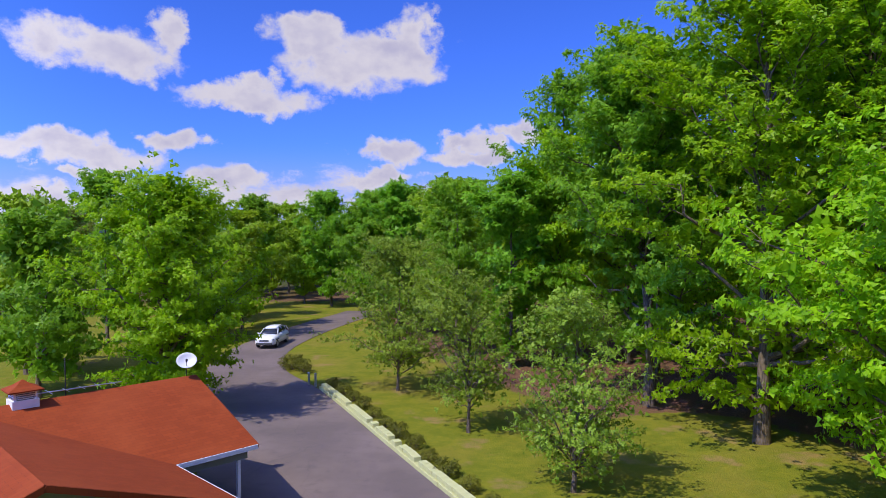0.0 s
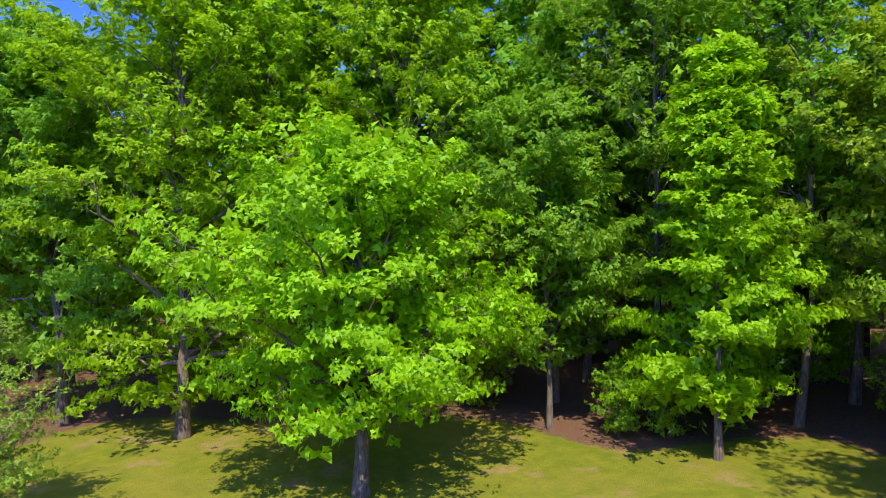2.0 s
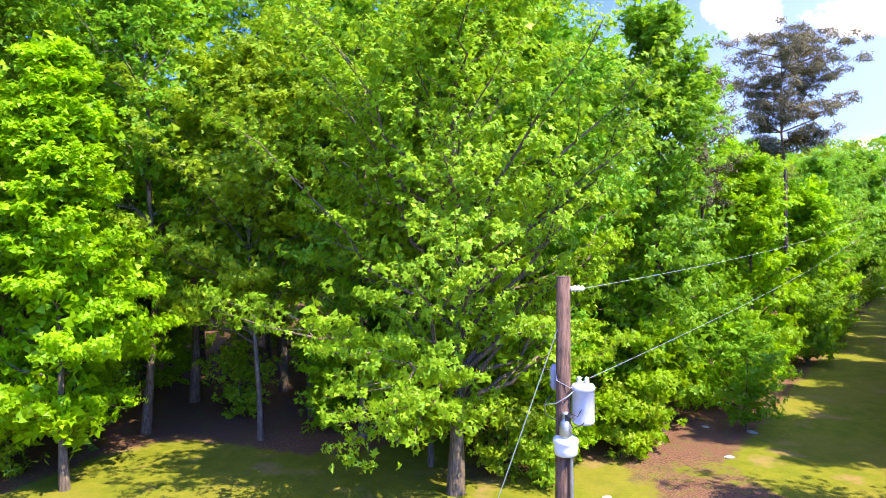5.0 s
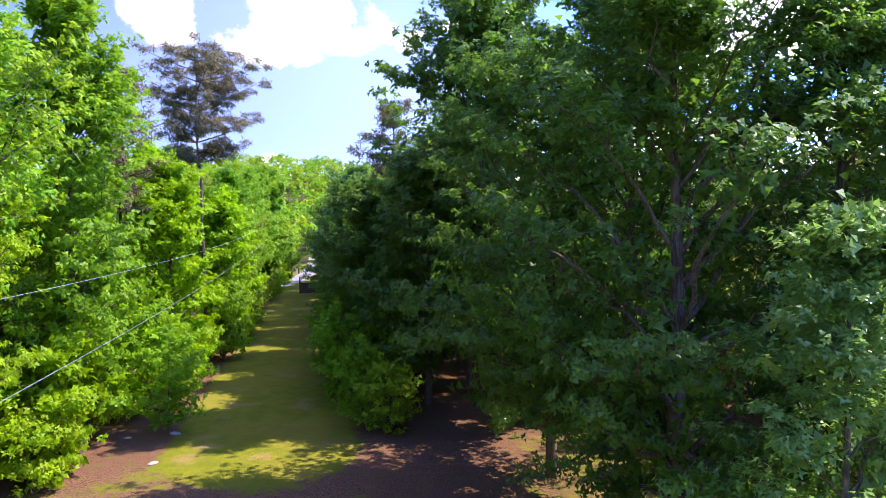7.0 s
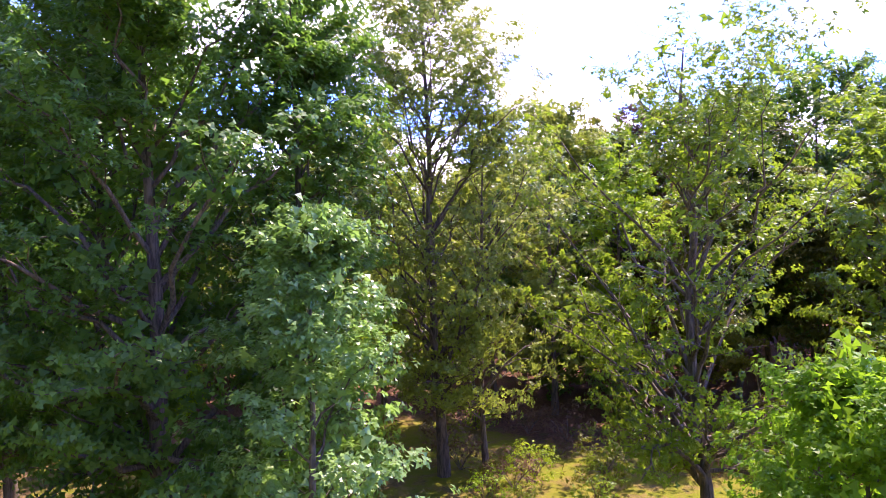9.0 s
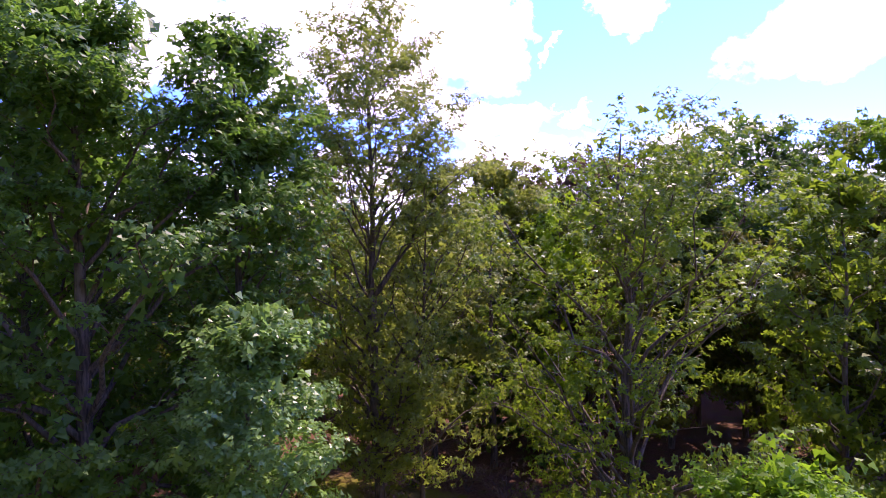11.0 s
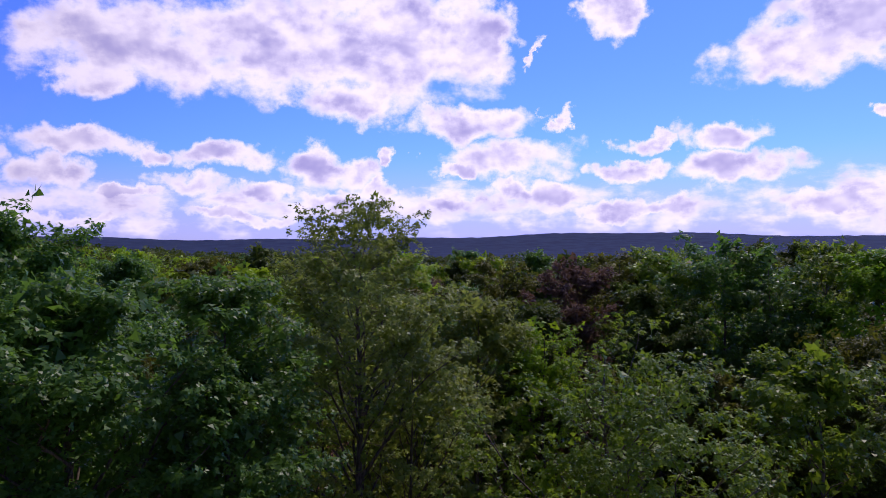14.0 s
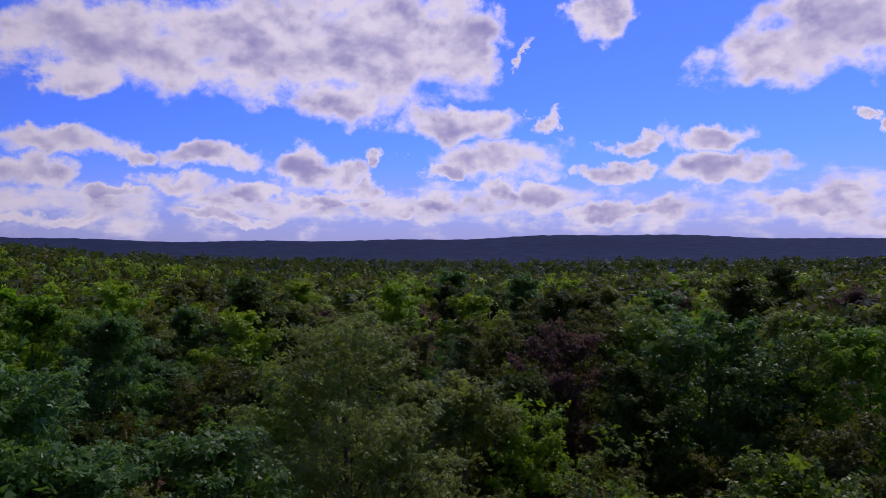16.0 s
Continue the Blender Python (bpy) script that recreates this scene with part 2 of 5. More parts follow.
def part(name, bm, mat, parent, label="", smooth=False):
    me = bpy.data.meshes.new(name)
    bm.normal_update()
    bm.to_mesh(me)
    bm.free()
    me.materials.append(mat)
    if smooth:
        me.polygons.foreach_set("use_smooth", np.full(len(me.polygons), True))
    return put(name, me, parent, label)


def thing(name, label, category, m=None, group="", kind=""):
    ob = new(name)
    ob.empty_display_size = 0.2
    if m is not None:
        ob.matrix_basis = m
    return tagged(ob, label, category, group, kind)


def box(bm, size, at=(0, 0, 0), turn=(0, 0, 0), bevel=0.0):
    made = bmesh.ops.create_cube(bm, size=1.0, matrix=pose(*at, *turn) @ Matrix.Diagonal((*size, 1)))["verts"]
    if bevel:
        edges = {e for v in made for e in v.link_edges}
        bmesh.ops.bevel(bm, geom=list(edges), offset=bevel, segments=2, affect="EDGES", profile=0.6)
    return bm


def boxed(*args, **kw):
    return box(bmesh.new(), *args, **kw)


def lathe(bm, rings, at=(0, 0, 0), n=20):
    """A turned body from (radius, height) rings, closed at both ends."""
    loops = [[bm.verts.new((at[0] + r * math.cos(2 * math.pi * i / n), at[1] + r * math.sin(2 * math.pi * i / n), at[2] + z))
              for i in range(n)] for r, z in rings]
    for a, b in zip(loops, loops[1:]):
        for i in range(n):
            bm.faces.new((a[i], a[(i + 1) % n], b[(i + 1) % n], b[i]))
    bm.faces.new(loops[0][::-1])
    bm.faces.new(loops[-1])
    return bm


def tubes(paths, sides=6):
    """Arrays of tapered tubes; each path is (points, radii)."""
    V, Q, base = [], [], 0
    ang = np.arange(sides) * 2 * np.pi / sides
    for pts, rad in paths:
        pts = np.asarray(pts, float)
        tan = np.gradient(pts, axis=0)
        tan /= np.linalg.norm(tan, axis=1, keepdims=True) + 1e-9
        ref = np.where(np.abs(tan[:, 2:3]) > 0.9, np.array([[1.0, 0, 0]]), np.array([[0, 0, 1.0]]))
        s = np.cross(tan, ref)
        s /= np.linalg.norm(s, axis=1, keepdims=True) + 1e-9
        u = np.cross(s, tan)
        ring = pts[:, None] + np.asarray(rad)[:, None, None] * (np.cos(ang)[None, :, None] * s[:, None] + np.sin(ang)[None, :, None] * u[:, None])
        V.append(ring.reshape(-1, 3))
        k = np.arange(len(pts) - 1)[:, None] * sides
        i = np.arange(sides)[None]
        j = (i + 1) % sides
        Q.append((np.stack([k + i, k + j, k + sides + j, k + sides + i], -1) + base).reshape(-1, 4))
        base += len(pts) * sides
    return np.concatenate(V), np.concatenate(Q)


def wire_mesh(name, pts, r, mat, sides=5):
    v, q = tubes([(pts, [r] * len(pts))], sides)
    return mesh_from(name, v, q, mat, True)


# ---- trees ----
def unit(a):
    return a / (np.linalg.norm(a, axis=-1, keepdims=True) + 1e-9)


def rosettes(rng, spots, facing, size, slim=0.45, blades=7, droop=0.3, loose=0.3):
    """Whorls of drooping leaves, one at each spot, opened towards the facing."""
    n = len(spots)
    nrm = unit(facing + rng.normal(size=(n, 3)) * loose)
    u = unit(np.cross(nrm, rng.normal(size=(n, 3))))
    m = n * blades
    ang = (np.tile(np.arange(blades) * 2 * np.pi / blades, n) + rng.normal(size=m) * 0.3)[:, None]
    p, nrm, u = (np.repeat(x, blades, 0) for x in (spots, nrm, u))
    side = np.cross(nrm, u)
    d = u * np.cos(ang) + side * np.sin(ang)
    w = np.cross(nrm, d)
    d = unit(d - nrm * (droop + rng.normal(size=(m, 1)) * 0.3) - [0, 0, 0.12])
    w = unit(w + nrm * rng.normal(size=(m, 1)) * 0.35)
    # a single triangle serves each leaf
    L = size * rng.uniform(0.65, 1.25, (m, 1))
    W = L * slim
    base = p + nrm * rng.normal(size=(m, 1)) * size * 0.25
    v = np.stack([base + w * W * 0.55 + d * L * 0.18, base + d * L, base - w * W * 0.55 + d * L * 0.28], 1).reshape(-1, 3)
    return v, np.arange(m * 3).reshape(-1, 3)


def leaves(rng, centres, spread, per, size, flat=0.5, outward=None, slim=0.55, up=0.3, fan=5):
    """Loose clumps of leaf whorls round the centres."""
    per = max(1, per // fan)
    c = np.repeat(centres, per, 0)
    ball = unit(rng.normal(size=(len(c), 3)))
    ball[:, 2] = np.where(rng.random(len(c)) < 0.7, np.abs(ball[:, 2]), ball[:, 2])
    p = c + ball * [1, 1, flat] * (1 - 0.5 * rng.random((len(c), 1)) ** 2) * np.repeat(spread, per)[:, None]
    o = ball if outward is None else unit(np.repeat(outward, per, 0) * 0.5 + ball * 0.7)
    return rosettes(rng, p, o * 0.9 + [0, 0, up], size, slim, fan)


def profile(shape, s):
    s = np.clip(s, 0, 1)
    if shape == "dome":
        return np.clip(1 - np.abs((s - 0.36) / np.where(s < 0.36, 0.55, 0.68)) ** 2.1, 0.03, 1) ** 0.6
    if shape == "column":
        return np.clip(1 - np.abs((s - 0.45) / np.where(s < 0.45, 0.62, 0.57)) ** 2.8, 0.04, 1) ** 0.6
    if shape == "spread":
        return np.clip(1 - np.abs((s - 0.6) / np.where(s < 0.6, 0.72, 0.44)) ** 2.2, 0.03, 1) ** 0.6
    return np.clip(1.03 - s, 0.03, 1) ** 0.7 * np.clip(0.55 + 3.5 * s, 0, 1)  # cone


def grow(seed, height, base, radius, shape="dome", kind="oak", leaf=0.22, dense=3.0, trunk=0.2, rise=0.25, spray=0.24, bare=0.0, blades=7, slim=0.62,
         lean=0.3, split=False, twiggy=True, bark=None, most=9000, limbs=0, forks=7, wild=1.0, core=0.22, crest=0.9):
    """Trunk, limb and crown meshes of one tree that stands at its origin; the leaves sit in whorls along forked limbs."""
    rng = np.random.default_rng(seed)
    bark = bark or BARK
    z = np.linspace(0, height * 0.95, 9)
    sway = np.cumsum(rng.normal(size=(9, 2)) * lean * height / 60, 0)
    sway -= sway[0]
    spine = np.column_stack([sway, z])
    rad = trunk * np.clip(1 - 0.93 * z / (height * 0.95), 0.06, 1) ** 0.85
    rad[0] *= 1.35
    at = lambda h: np.array([np.interp(h, z, spine[:, 0]), np.interp(h, z, spine[:, 1]), h])
    lobes = rng.uniform(0, 6.28, 4)
    tall = height - base

    def reach(s, a):
        wob = 1 + wild * (0.15 * np.sin(2 * a + lobes[0]) + 0.12 * np.sin(3 * a + lobes[1] + 4 * s) + 0.09 * np.sin(5 * a + lobes[2] - 9 * s))
        return radius * profile(shape, s) * wob

    count = int(1.25 * (limbs or np.clip(3.2 * tall * radius ** 0.4 * 0.55, 12, 52)))
    arms, heads, weight = [], [], []
    for i in range(count):
        s = (i + 0.5 + rng.normal() * 0.35) / count
        s = float(np.clip(s, 0.02, 0.97))
        a = i * 2.39996 + rng.normal() * 0.4
        out = reach(s, a) * (rng.uniform(0.84, 1.03) if i % 4 else rng.uniform(0.4, 0.7))
        if i % 5 == 2:
            # limbs that fill out the top of the crown
            s = rng.uniform(0.7, 0.98)
            out = reach(0.72, a) * rng.uniform(0.15, 0.95) * (1.25 - crest * (s - 0.7) / 0.28)
        tip_z = base + s * tall
        h0 = np.clip(tip_z - out * (rise * (1 - s) + 1.25 * s + rng.uniform(-0.12, 0.12)), base * 0.75 + rng.uniform(0, 0.16) * tall, height * 0.93)
        p0 = at(h0)
        end = np.array([at(min(tip_z, height * 0.9))[0] + math.cos(a) * out, at(min(tip_z, height * 0.9))[1] + math.sin(a) * out, tip_z])
        t = np.linspace(0, 1, 7)[:, None]
        mid = p0 + (end - p0) * t
        mid[:, 2] += np.sin(t * 3.1416)[:, 0] * out * rng.uniform(0.0, 0.14)
        mid += rng.normal(size=mid.shape) * 0.05 * out * t * (1 - t) * 4
        r0 = min(0.3 * trunk + 0.012 * out, np.interp(h0, z, rad) * rng.uniform(0.40, 0.55))
        paths = [(mid, r0 * (1 - 0.88 * t[:, 0]))]
        along = unit(mid[-1] - mid[2])
        flat_side = unit(np.cross(along, [0, 0, 1.0]))
        for k in range(forks):
            f = 0.28 + 0.72 * (k + rng.random() * 0.8) / forks
            q = np.array([np.interp(f, t[:, 0], mid[:, c]) for c in range(3)])
            side = 1 if k % 2 else -1
            length = (0.42 * out * (1.15 - 0.75 * f) + 0.55) * rng.uniform(0.75, 1.25)
            dirn = unit(along * 0.75 + flat_side * side * rng.uniform(0.5, 1.0) + np.array([0, 0, rng.uniform(-0.15, 0.55)]))
            g = np.linspace(0, 1, 4)[:, None]
            twig = q + dirn * length * g - np.array([0, 0, 0.10]) * length * g * g
            twig[1:3] += rng.normal(size=(2, 3)) * 0.05 * length
            paths.append((twig, np.array([0.42, 0.3, 0.2, 0.08]) * max(r0 * (1 - 0.8 * f), 0.012)))
            heads.append(twig)
            weight.append(length)
        heads.append(mid[[3, 4, 5, 6]])
        weight.append(0.5 * out + 0.3)
        if s > 0.7:
            weight[-forks - 1:] = [1.5 * w for w in weight[-forks - 1:]]
        arms.append(paths)
    heads, weight = np.array(heads), np.array(weight)
    area = 2 * math.pi * radius * tall * 0.8
    leaf *= 0.93
    n = int(min(1.5 * most, 1.4 * dense * area / (2.1 * leaf) ** 2))
    if bare:
        weight = weight * (rng.random(len(weight)) > bare)
    pick = rng.choice(len(heads), n, p=weight / weight.sum())
    f = 1 - 0.85 * rng.random(n) ** 1.5
    seg = np.clip((f * 3).astype(int), 0, 2)
    u = (f * 3 - seg)[:, None]
    spot = heads[pick, seg] * (1 - u) + heads[pick, seg + 1] * u
    off = rng.normal(size=(n, 3)) * [1, 1, 0.5] * spray
    off[:, 2] = np.abs(off[:, 2]) * 0.9 - 0.06
    spot = spot + off
    keel = np.column_stack([np.interp(spot[:, 2], z, spine[:, 0]), np.interp(spot[:, 2], z, spine[:, 1]), np.full(n, base + 0.3 * tall)])
    face = unit(spot - keel) * 0.75 + [0, 0, 0.38] + off / spray * 0.16
    v, fc = rosettes(rng, spot, face, leaf, slim, blades)
    # shaded foliage inside the crown, with broader leaves
    m = int(n * core)
    deep = heads[rng.integers(0, len(heads), m), rng.integers(0, 2, m)]
    shrink = rng.uniform(0.35, 0.9, (m, 1))
    keel = np.column_stack([np.interp(deep[:, 2], z, spine[:, 0]), np.interp(deep[:, 2], z, spine[:, 1]), deep[:, 2]])
    v2, f2 = rosettes(rng, keel + (deep - keel) * shrink + rng.normal(size=(m, 3)) * 0.4, unit(rng.normal(size=(m, 3))) + [0, 0, 0.5], leaf * 1.7, 0.75, 6, 0.3, 0.6)
    v, fc = np.concatenate([v, v2]), np.concatenate([fc, f2 + len(v)])
    crown = mesh_from("crown", v, fc, LEAF[kind])
    v, q = tubes([(spine, rad)], 9 if split else 6)
    if split:
        return [("trunk", mesh_from("trunk", v, q, bark, True)), ("crown", crown)] + [("limb", mesh_from("limb", *tubes(p, 5), bark, True)) for p in arms]
    if twiggy:
        v1, q1 = tubes([p[0] for p in arms], 4)
        v, q = np.concatenate([v, v1]), np.concatenate([q, q1 + len(v)])
    return [("trunk", mesh_from("trunk", v, q, bark, True)), ("crown", crown)]


def pine(seed, height, base, radius, whorls=14, per=40, trunk=0.2, tufts=5):
    """A tall bare-stemmed pine with tufted limbs near its top."""
    rng = np.random.default_rng(seed)
    z = np.linspace(0, height, 8)
    spine = np.column_stack([np.cumsum(rng.normal(size=(8, 2)) * 0.12, 0), z])
    spine[:, :2] -= spine[0, :2]
    arms, ends = [], []
    for i in range(whorls):
        s = (i + 0.5) / whorls
        h = base + (height - base) * s
        for j in range(6):
            a = rng.uniform(0, 6.28)
            out = radius * np.interp(s, [0, 0.3, 0.75, 1], [0.5, 0.95, 1.0, 0.5]) * rng.uniform(0.45, 1.1)
            p0 = np.array([np.interp(h, z, spine[:, 0]), np.interp(h, z, spine[:, 1]), h])
            t = np.linspace(0, 1, 5)[:, None]
            tip = np.array([math.cos(a) * out, math.sin(a) * out, out * rng.uniform(0.05, 0.35)])
            arms.append((p0 + tip * t + np.array([0, 0, 0.12 * out]) * t * t, 0.05 * (1 - 0.8 * t[:, 0])))
            for g in np.linspace(0.4, 1.0, tufts):
                ends.append(p0 + tip * g + [0, 0, 0.12 * out * g * g] + rng.normal(size=3) * 0.2)
    ends = np.array(ends)
    v, f = leaves(rng, ends, np.full(len(ends), 0.5), per, 0.34, 0.4, None, 0.2, 0.3, 6)
    crown = mesh_from("crown", v, f, LEAF["needle"])
    v, q = tubes([(spine, trunk * (1 - 0.88 * z / height))], 8)
    return [("trunk", mesh_from("trunk", v, q, PINE_BARK, True)), ("crown", crown)] + [("limb", mesh_from("limb", *tubes([arm], 4), PINE_BARK, True)) for arm in arms]


def tree(meshes, x, y, label, name="tree", category="tree", z=None, turn=0.0, scale=1.0, group=""):
    root = thing(name, label, category, pose(x, y, (terrain(x, y) if z is None else z) - 0.05, 0, 0, turn) @ Matrix.Diagonal((scale, scale, scale, 1)), group)
    for n, me in meshes:
        put(n, me, root)
    return root


# ---- ground ----
def smooth(a, b, x):
    t = np.clip((x - a) / (b - a), 0, 1)
    return t * t * (3 - 2 * t)


def terrain(x, y):
    """Height of the ground: level near the house, a wooded rise along the lane, far ridges to the south."""
    d = np.hypot(x, y)
    az = np.degrees(np.arctan2(x, y)) % 360
    rise = 47 * smooth(215, 440, d) * np.exp(-((az - 131) / 30) ** 2)
    far = smooth(1200, 3000, d) * (46 + 30 * np.exp(-((az - 206) / 11) ** 2) + 4 * np.sin(az * 0.21) + 3 * np.sin(az * 0.53 + 1) + 1.2 * np.sin(az * 2.9 + d * 0.01) + 0.9 * np.sin(az * 7.3 + d * 0.02)) \
        * np.exp(-((d - 3200) / 1500) ** 2)
    roll = 0.10 * np.sin(x * 0.19 + 1) * np.sin(y * 0.16) * smooth(6, 30, d)
    dip = -15 * smooth(90, 600, d) * np.exp(-((az - 195) / 50) ** 2)
    return rise + far + roll + dip


def near_line(x, y, a, b):
    """Distance from a stretch of line, in plan."""
    a, b = np.array(a, float), np.array(b, float)
    ab = b - a
    t = np.clip(((x - a[0]) * ab[0] + (y - a[1]) * ab[1]) / (ab @ ab), 0, 1)
    return np.hypot(x - a[0] - ab[0] * t, y - a[1] - ab[1] * t)


LANE = ((23, -19), (148, -144))


def woods(x, y):
    """1 under the woods, 0 on the mown grass."""
    d = np.hypot(x, y)
    az = (np.degrees(np.arctan2(x, y)) + 90) % 360 - 90
    yard = 1 - smooth(29.5, 33.5, d - 4.0 * (1 - smooth(34, 48, az)) + 2.0 * np.sin(az * 0.23))
    yard *= 1 - 0.75 * np.exp(-((az - 106) / 9) ** 2) * smooth(21.5, 24.5, d)     # the woods reach out round the large oak
    yard *= 1 - smooth(136, 146, az) * 0.44
    front = smooth(3.5, -1.5, x - np.interp(y, [-20, 20, 33, 46, 60, 75, 110], [30, 14, 7, 0.5, -5, -7, -9])) * smooth(110, 90, y) * smooth(-14, -8, y) * smooth(-60, -50, x)
    lane = 1 - smooth(2.6, 5.8, near_line(x, y, *LANE))
    soil = 0.75 * np.exp(-((x - 20) ** 2 + (y + 19) ** 2) / 48)     # worn ground at the lane's mouth
    soil = soil + 0.5 * np.exp(-((x - 20.5) ** 2 + (y + 11) ** 2) / 14)
    yard = yard - soil
    return 1 - np.clip(np.maximum(np.maximum(yard, front), lane), 0, 1)


def ground_material():
    m, n = material("grass_litter_and_haze", 0.95)
    att = n.add("ShaderNodeAttribute")
    att.attribute_name = "cover"
    sep = n.add("ShaderNodeSeparateColor", {0: att.outputs["Color"]})
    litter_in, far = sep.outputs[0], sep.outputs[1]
    p = n.place
    n1, n2, n3, n4 = n.noise(p, 0.16, 4.0), n.noise(p, 1.1, 5.0, 0.65), n.noise(p, 14.0, 4.0, 0.7), n.noise(p, 0.45, 3.0)
    grass = n.mix(n.ramp(n2, 0.3, 0.72), (0.128, 0.145, 0.008), (0.215, 0.202, 0.015))
    grass = n.mix(n.math("MULTIPLY", n.ramp(n1, 0.45, 0.66), 0.7), grass, (0.235, 0.186, 0.027))
    grass = n.mix(n.math("MULTIPLY", n.ramp(n4, 0.56, 0.70), 0.75), grass, (0.31, 0.185, 0.080))
    grass = n.mix(n.math("MULTIPLY", n.ramp(n.noise(p, 4.5, 4.0, 0.7), 0.45, 0.7), 0.55), grass, (0.120, 0.145, 0.012))
    grass = n.mix(n.math("MULTIPLY", n3, 0.35), grass, (0.095, 0.130, 0.014))
    litter = n.mix(n.ramp(n3, 0.32, 0.68), (0.066, 0.034, 0.020), (0.235, 0.120, 0.072))
    litter = n.mix(n.math("MULTIPLY", n.ramp(n2, 0.5, 0.7), 0.55), litter, (0.10, 0.12, 0.02))
    edge = n.ramp(n.math("ADD", litter_in, n.math("MULTIPLY", n.math("SUBTRACT", n2, 0.5), 0.9)), 0.38, 0.62)
    col = n.mix(edge, grass, litter)
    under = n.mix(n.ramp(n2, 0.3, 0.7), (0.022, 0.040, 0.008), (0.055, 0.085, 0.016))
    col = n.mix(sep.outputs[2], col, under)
    # far ridges: blue aerial haze painted into the ground colour by distance
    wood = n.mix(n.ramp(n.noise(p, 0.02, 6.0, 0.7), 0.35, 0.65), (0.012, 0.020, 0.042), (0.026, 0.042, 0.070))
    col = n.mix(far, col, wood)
    finish(n, col, n.math("ADD", n3, n.math("MULTIPLY", n2, 0.6)), 0.7, 0.05)
    n.bsdf.inputs["Specular IOR Level"].default_value = 0.1
    return m


def build_ground():
    radii = np.concatenate([np.arange(2.0, 96.0, 1.5), np.geomspace(97, 4800, 50)])
    seg = 720
    a = np.radians(np.arange(seg) * 0.5)
    rr, aa = np.meshgrid(radii, a, indexing="ij")
    x, y = (rr * np.sin(aa)).ravel(), (rr * np.cos(aa)).ravel()
    v = np.column_stack([x, y, terrain(x, y)])
    i, j = np.meshgrid(np.arange(len(radii) - 1), np.arange(seg), indexing="ij")
    k = (j + 1) % seg
    q = np.stack([i * seg + j, i * seg + k, (i + 1) * seg + k, (i + 1) * seg + j], -1).reshape(-1, 4)[:, ::-1]
    v = np.vstack([v, [0, 0, terrain(0.0, 0.0)]])
    q = np.vstack([q, np.column_stack([np.full(360, len(v) - 1), (np.arange(360) * 2), (np.arange(360) * 2 + 1), (np.arange(360) * 2 + 2) % seg])[:, ::-1]])
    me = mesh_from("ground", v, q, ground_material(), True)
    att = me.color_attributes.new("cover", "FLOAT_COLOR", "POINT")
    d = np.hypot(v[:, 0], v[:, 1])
    # channels: litter, painted far haze, undergrowth
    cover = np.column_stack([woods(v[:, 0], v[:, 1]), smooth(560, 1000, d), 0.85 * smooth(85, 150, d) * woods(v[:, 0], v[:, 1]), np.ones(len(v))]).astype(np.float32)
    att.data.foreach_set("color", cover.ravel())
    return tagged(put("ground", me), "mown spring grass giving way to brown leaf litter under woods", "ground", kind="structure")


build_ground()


def strip(name, rights, lefts, mat, lift, label, category, steps=8):
    """A road surface between two smooth edges, with thin sides."""
    def curve(pts):
        pts = np.array(pts, float)
        t = np.linspace(0, len(pts) - 1, (len(pts) - 1) * steps + 1)
        i = np.clip(t.astype(int), 0, len(pts) - 2)
        f = (t - i)[:, None]
        p = lambda k: pts[np.clip(k, 0, len(pts) - 1)]
        a, b, c, d = p(i - 1), p(i), p(i + 1), p(i + 2)
        return 0.5 * (2 * b + (c - a) * f + (2 * a - 5 * b + 4 * c - d) * f ** 2 + (3 * b - a - 3 * c + d) * f ** 3)
    r, l = curve(rights), curve(lefts)
    cols = 9
    w = np.linspace(0, 1, cols)[None, :, None]
    g = r[:, None] * (1 - w) + l[:, None] * w
    flat = g.reshape(-1, 2)
    z = terrain(flat[:, 0], flat[:, 1]) + lift
    v = np.column_stack([flat, z])
    i, j = np.meshgrid(np.arange(len(r) - 1), np.arange(cols - 1), indexing="ij")
    q = np.stack([i * cols + j, (i + 1) * cols + j, (i + 1) * cols + j + 1, i * cols + j + 1], -1).reshape(-1, 4)[:, ::-1]
    n = len(v)
    rim = np.concatenate([np.arange(len(r)) * cols, np.arange(len(r)) * cols + cols - 1])
    v = np.vstack([v, v[rim] - [0, 0, 0.25]])
    m = len(r)
    k = np.arange(m - 1)
    side = np.concatenate([np.column_stack([rim[k], rim[k + 1], n + k + 1, n + k]),
                           np.column_stack([rim[m + k + 1], rim[m + k], n + m + k, n + m + k + 1])])
    return tagged(put(name, mesh_from(name, v, np.vstack([q, side]), mat, False)), label, category, kind="structure")


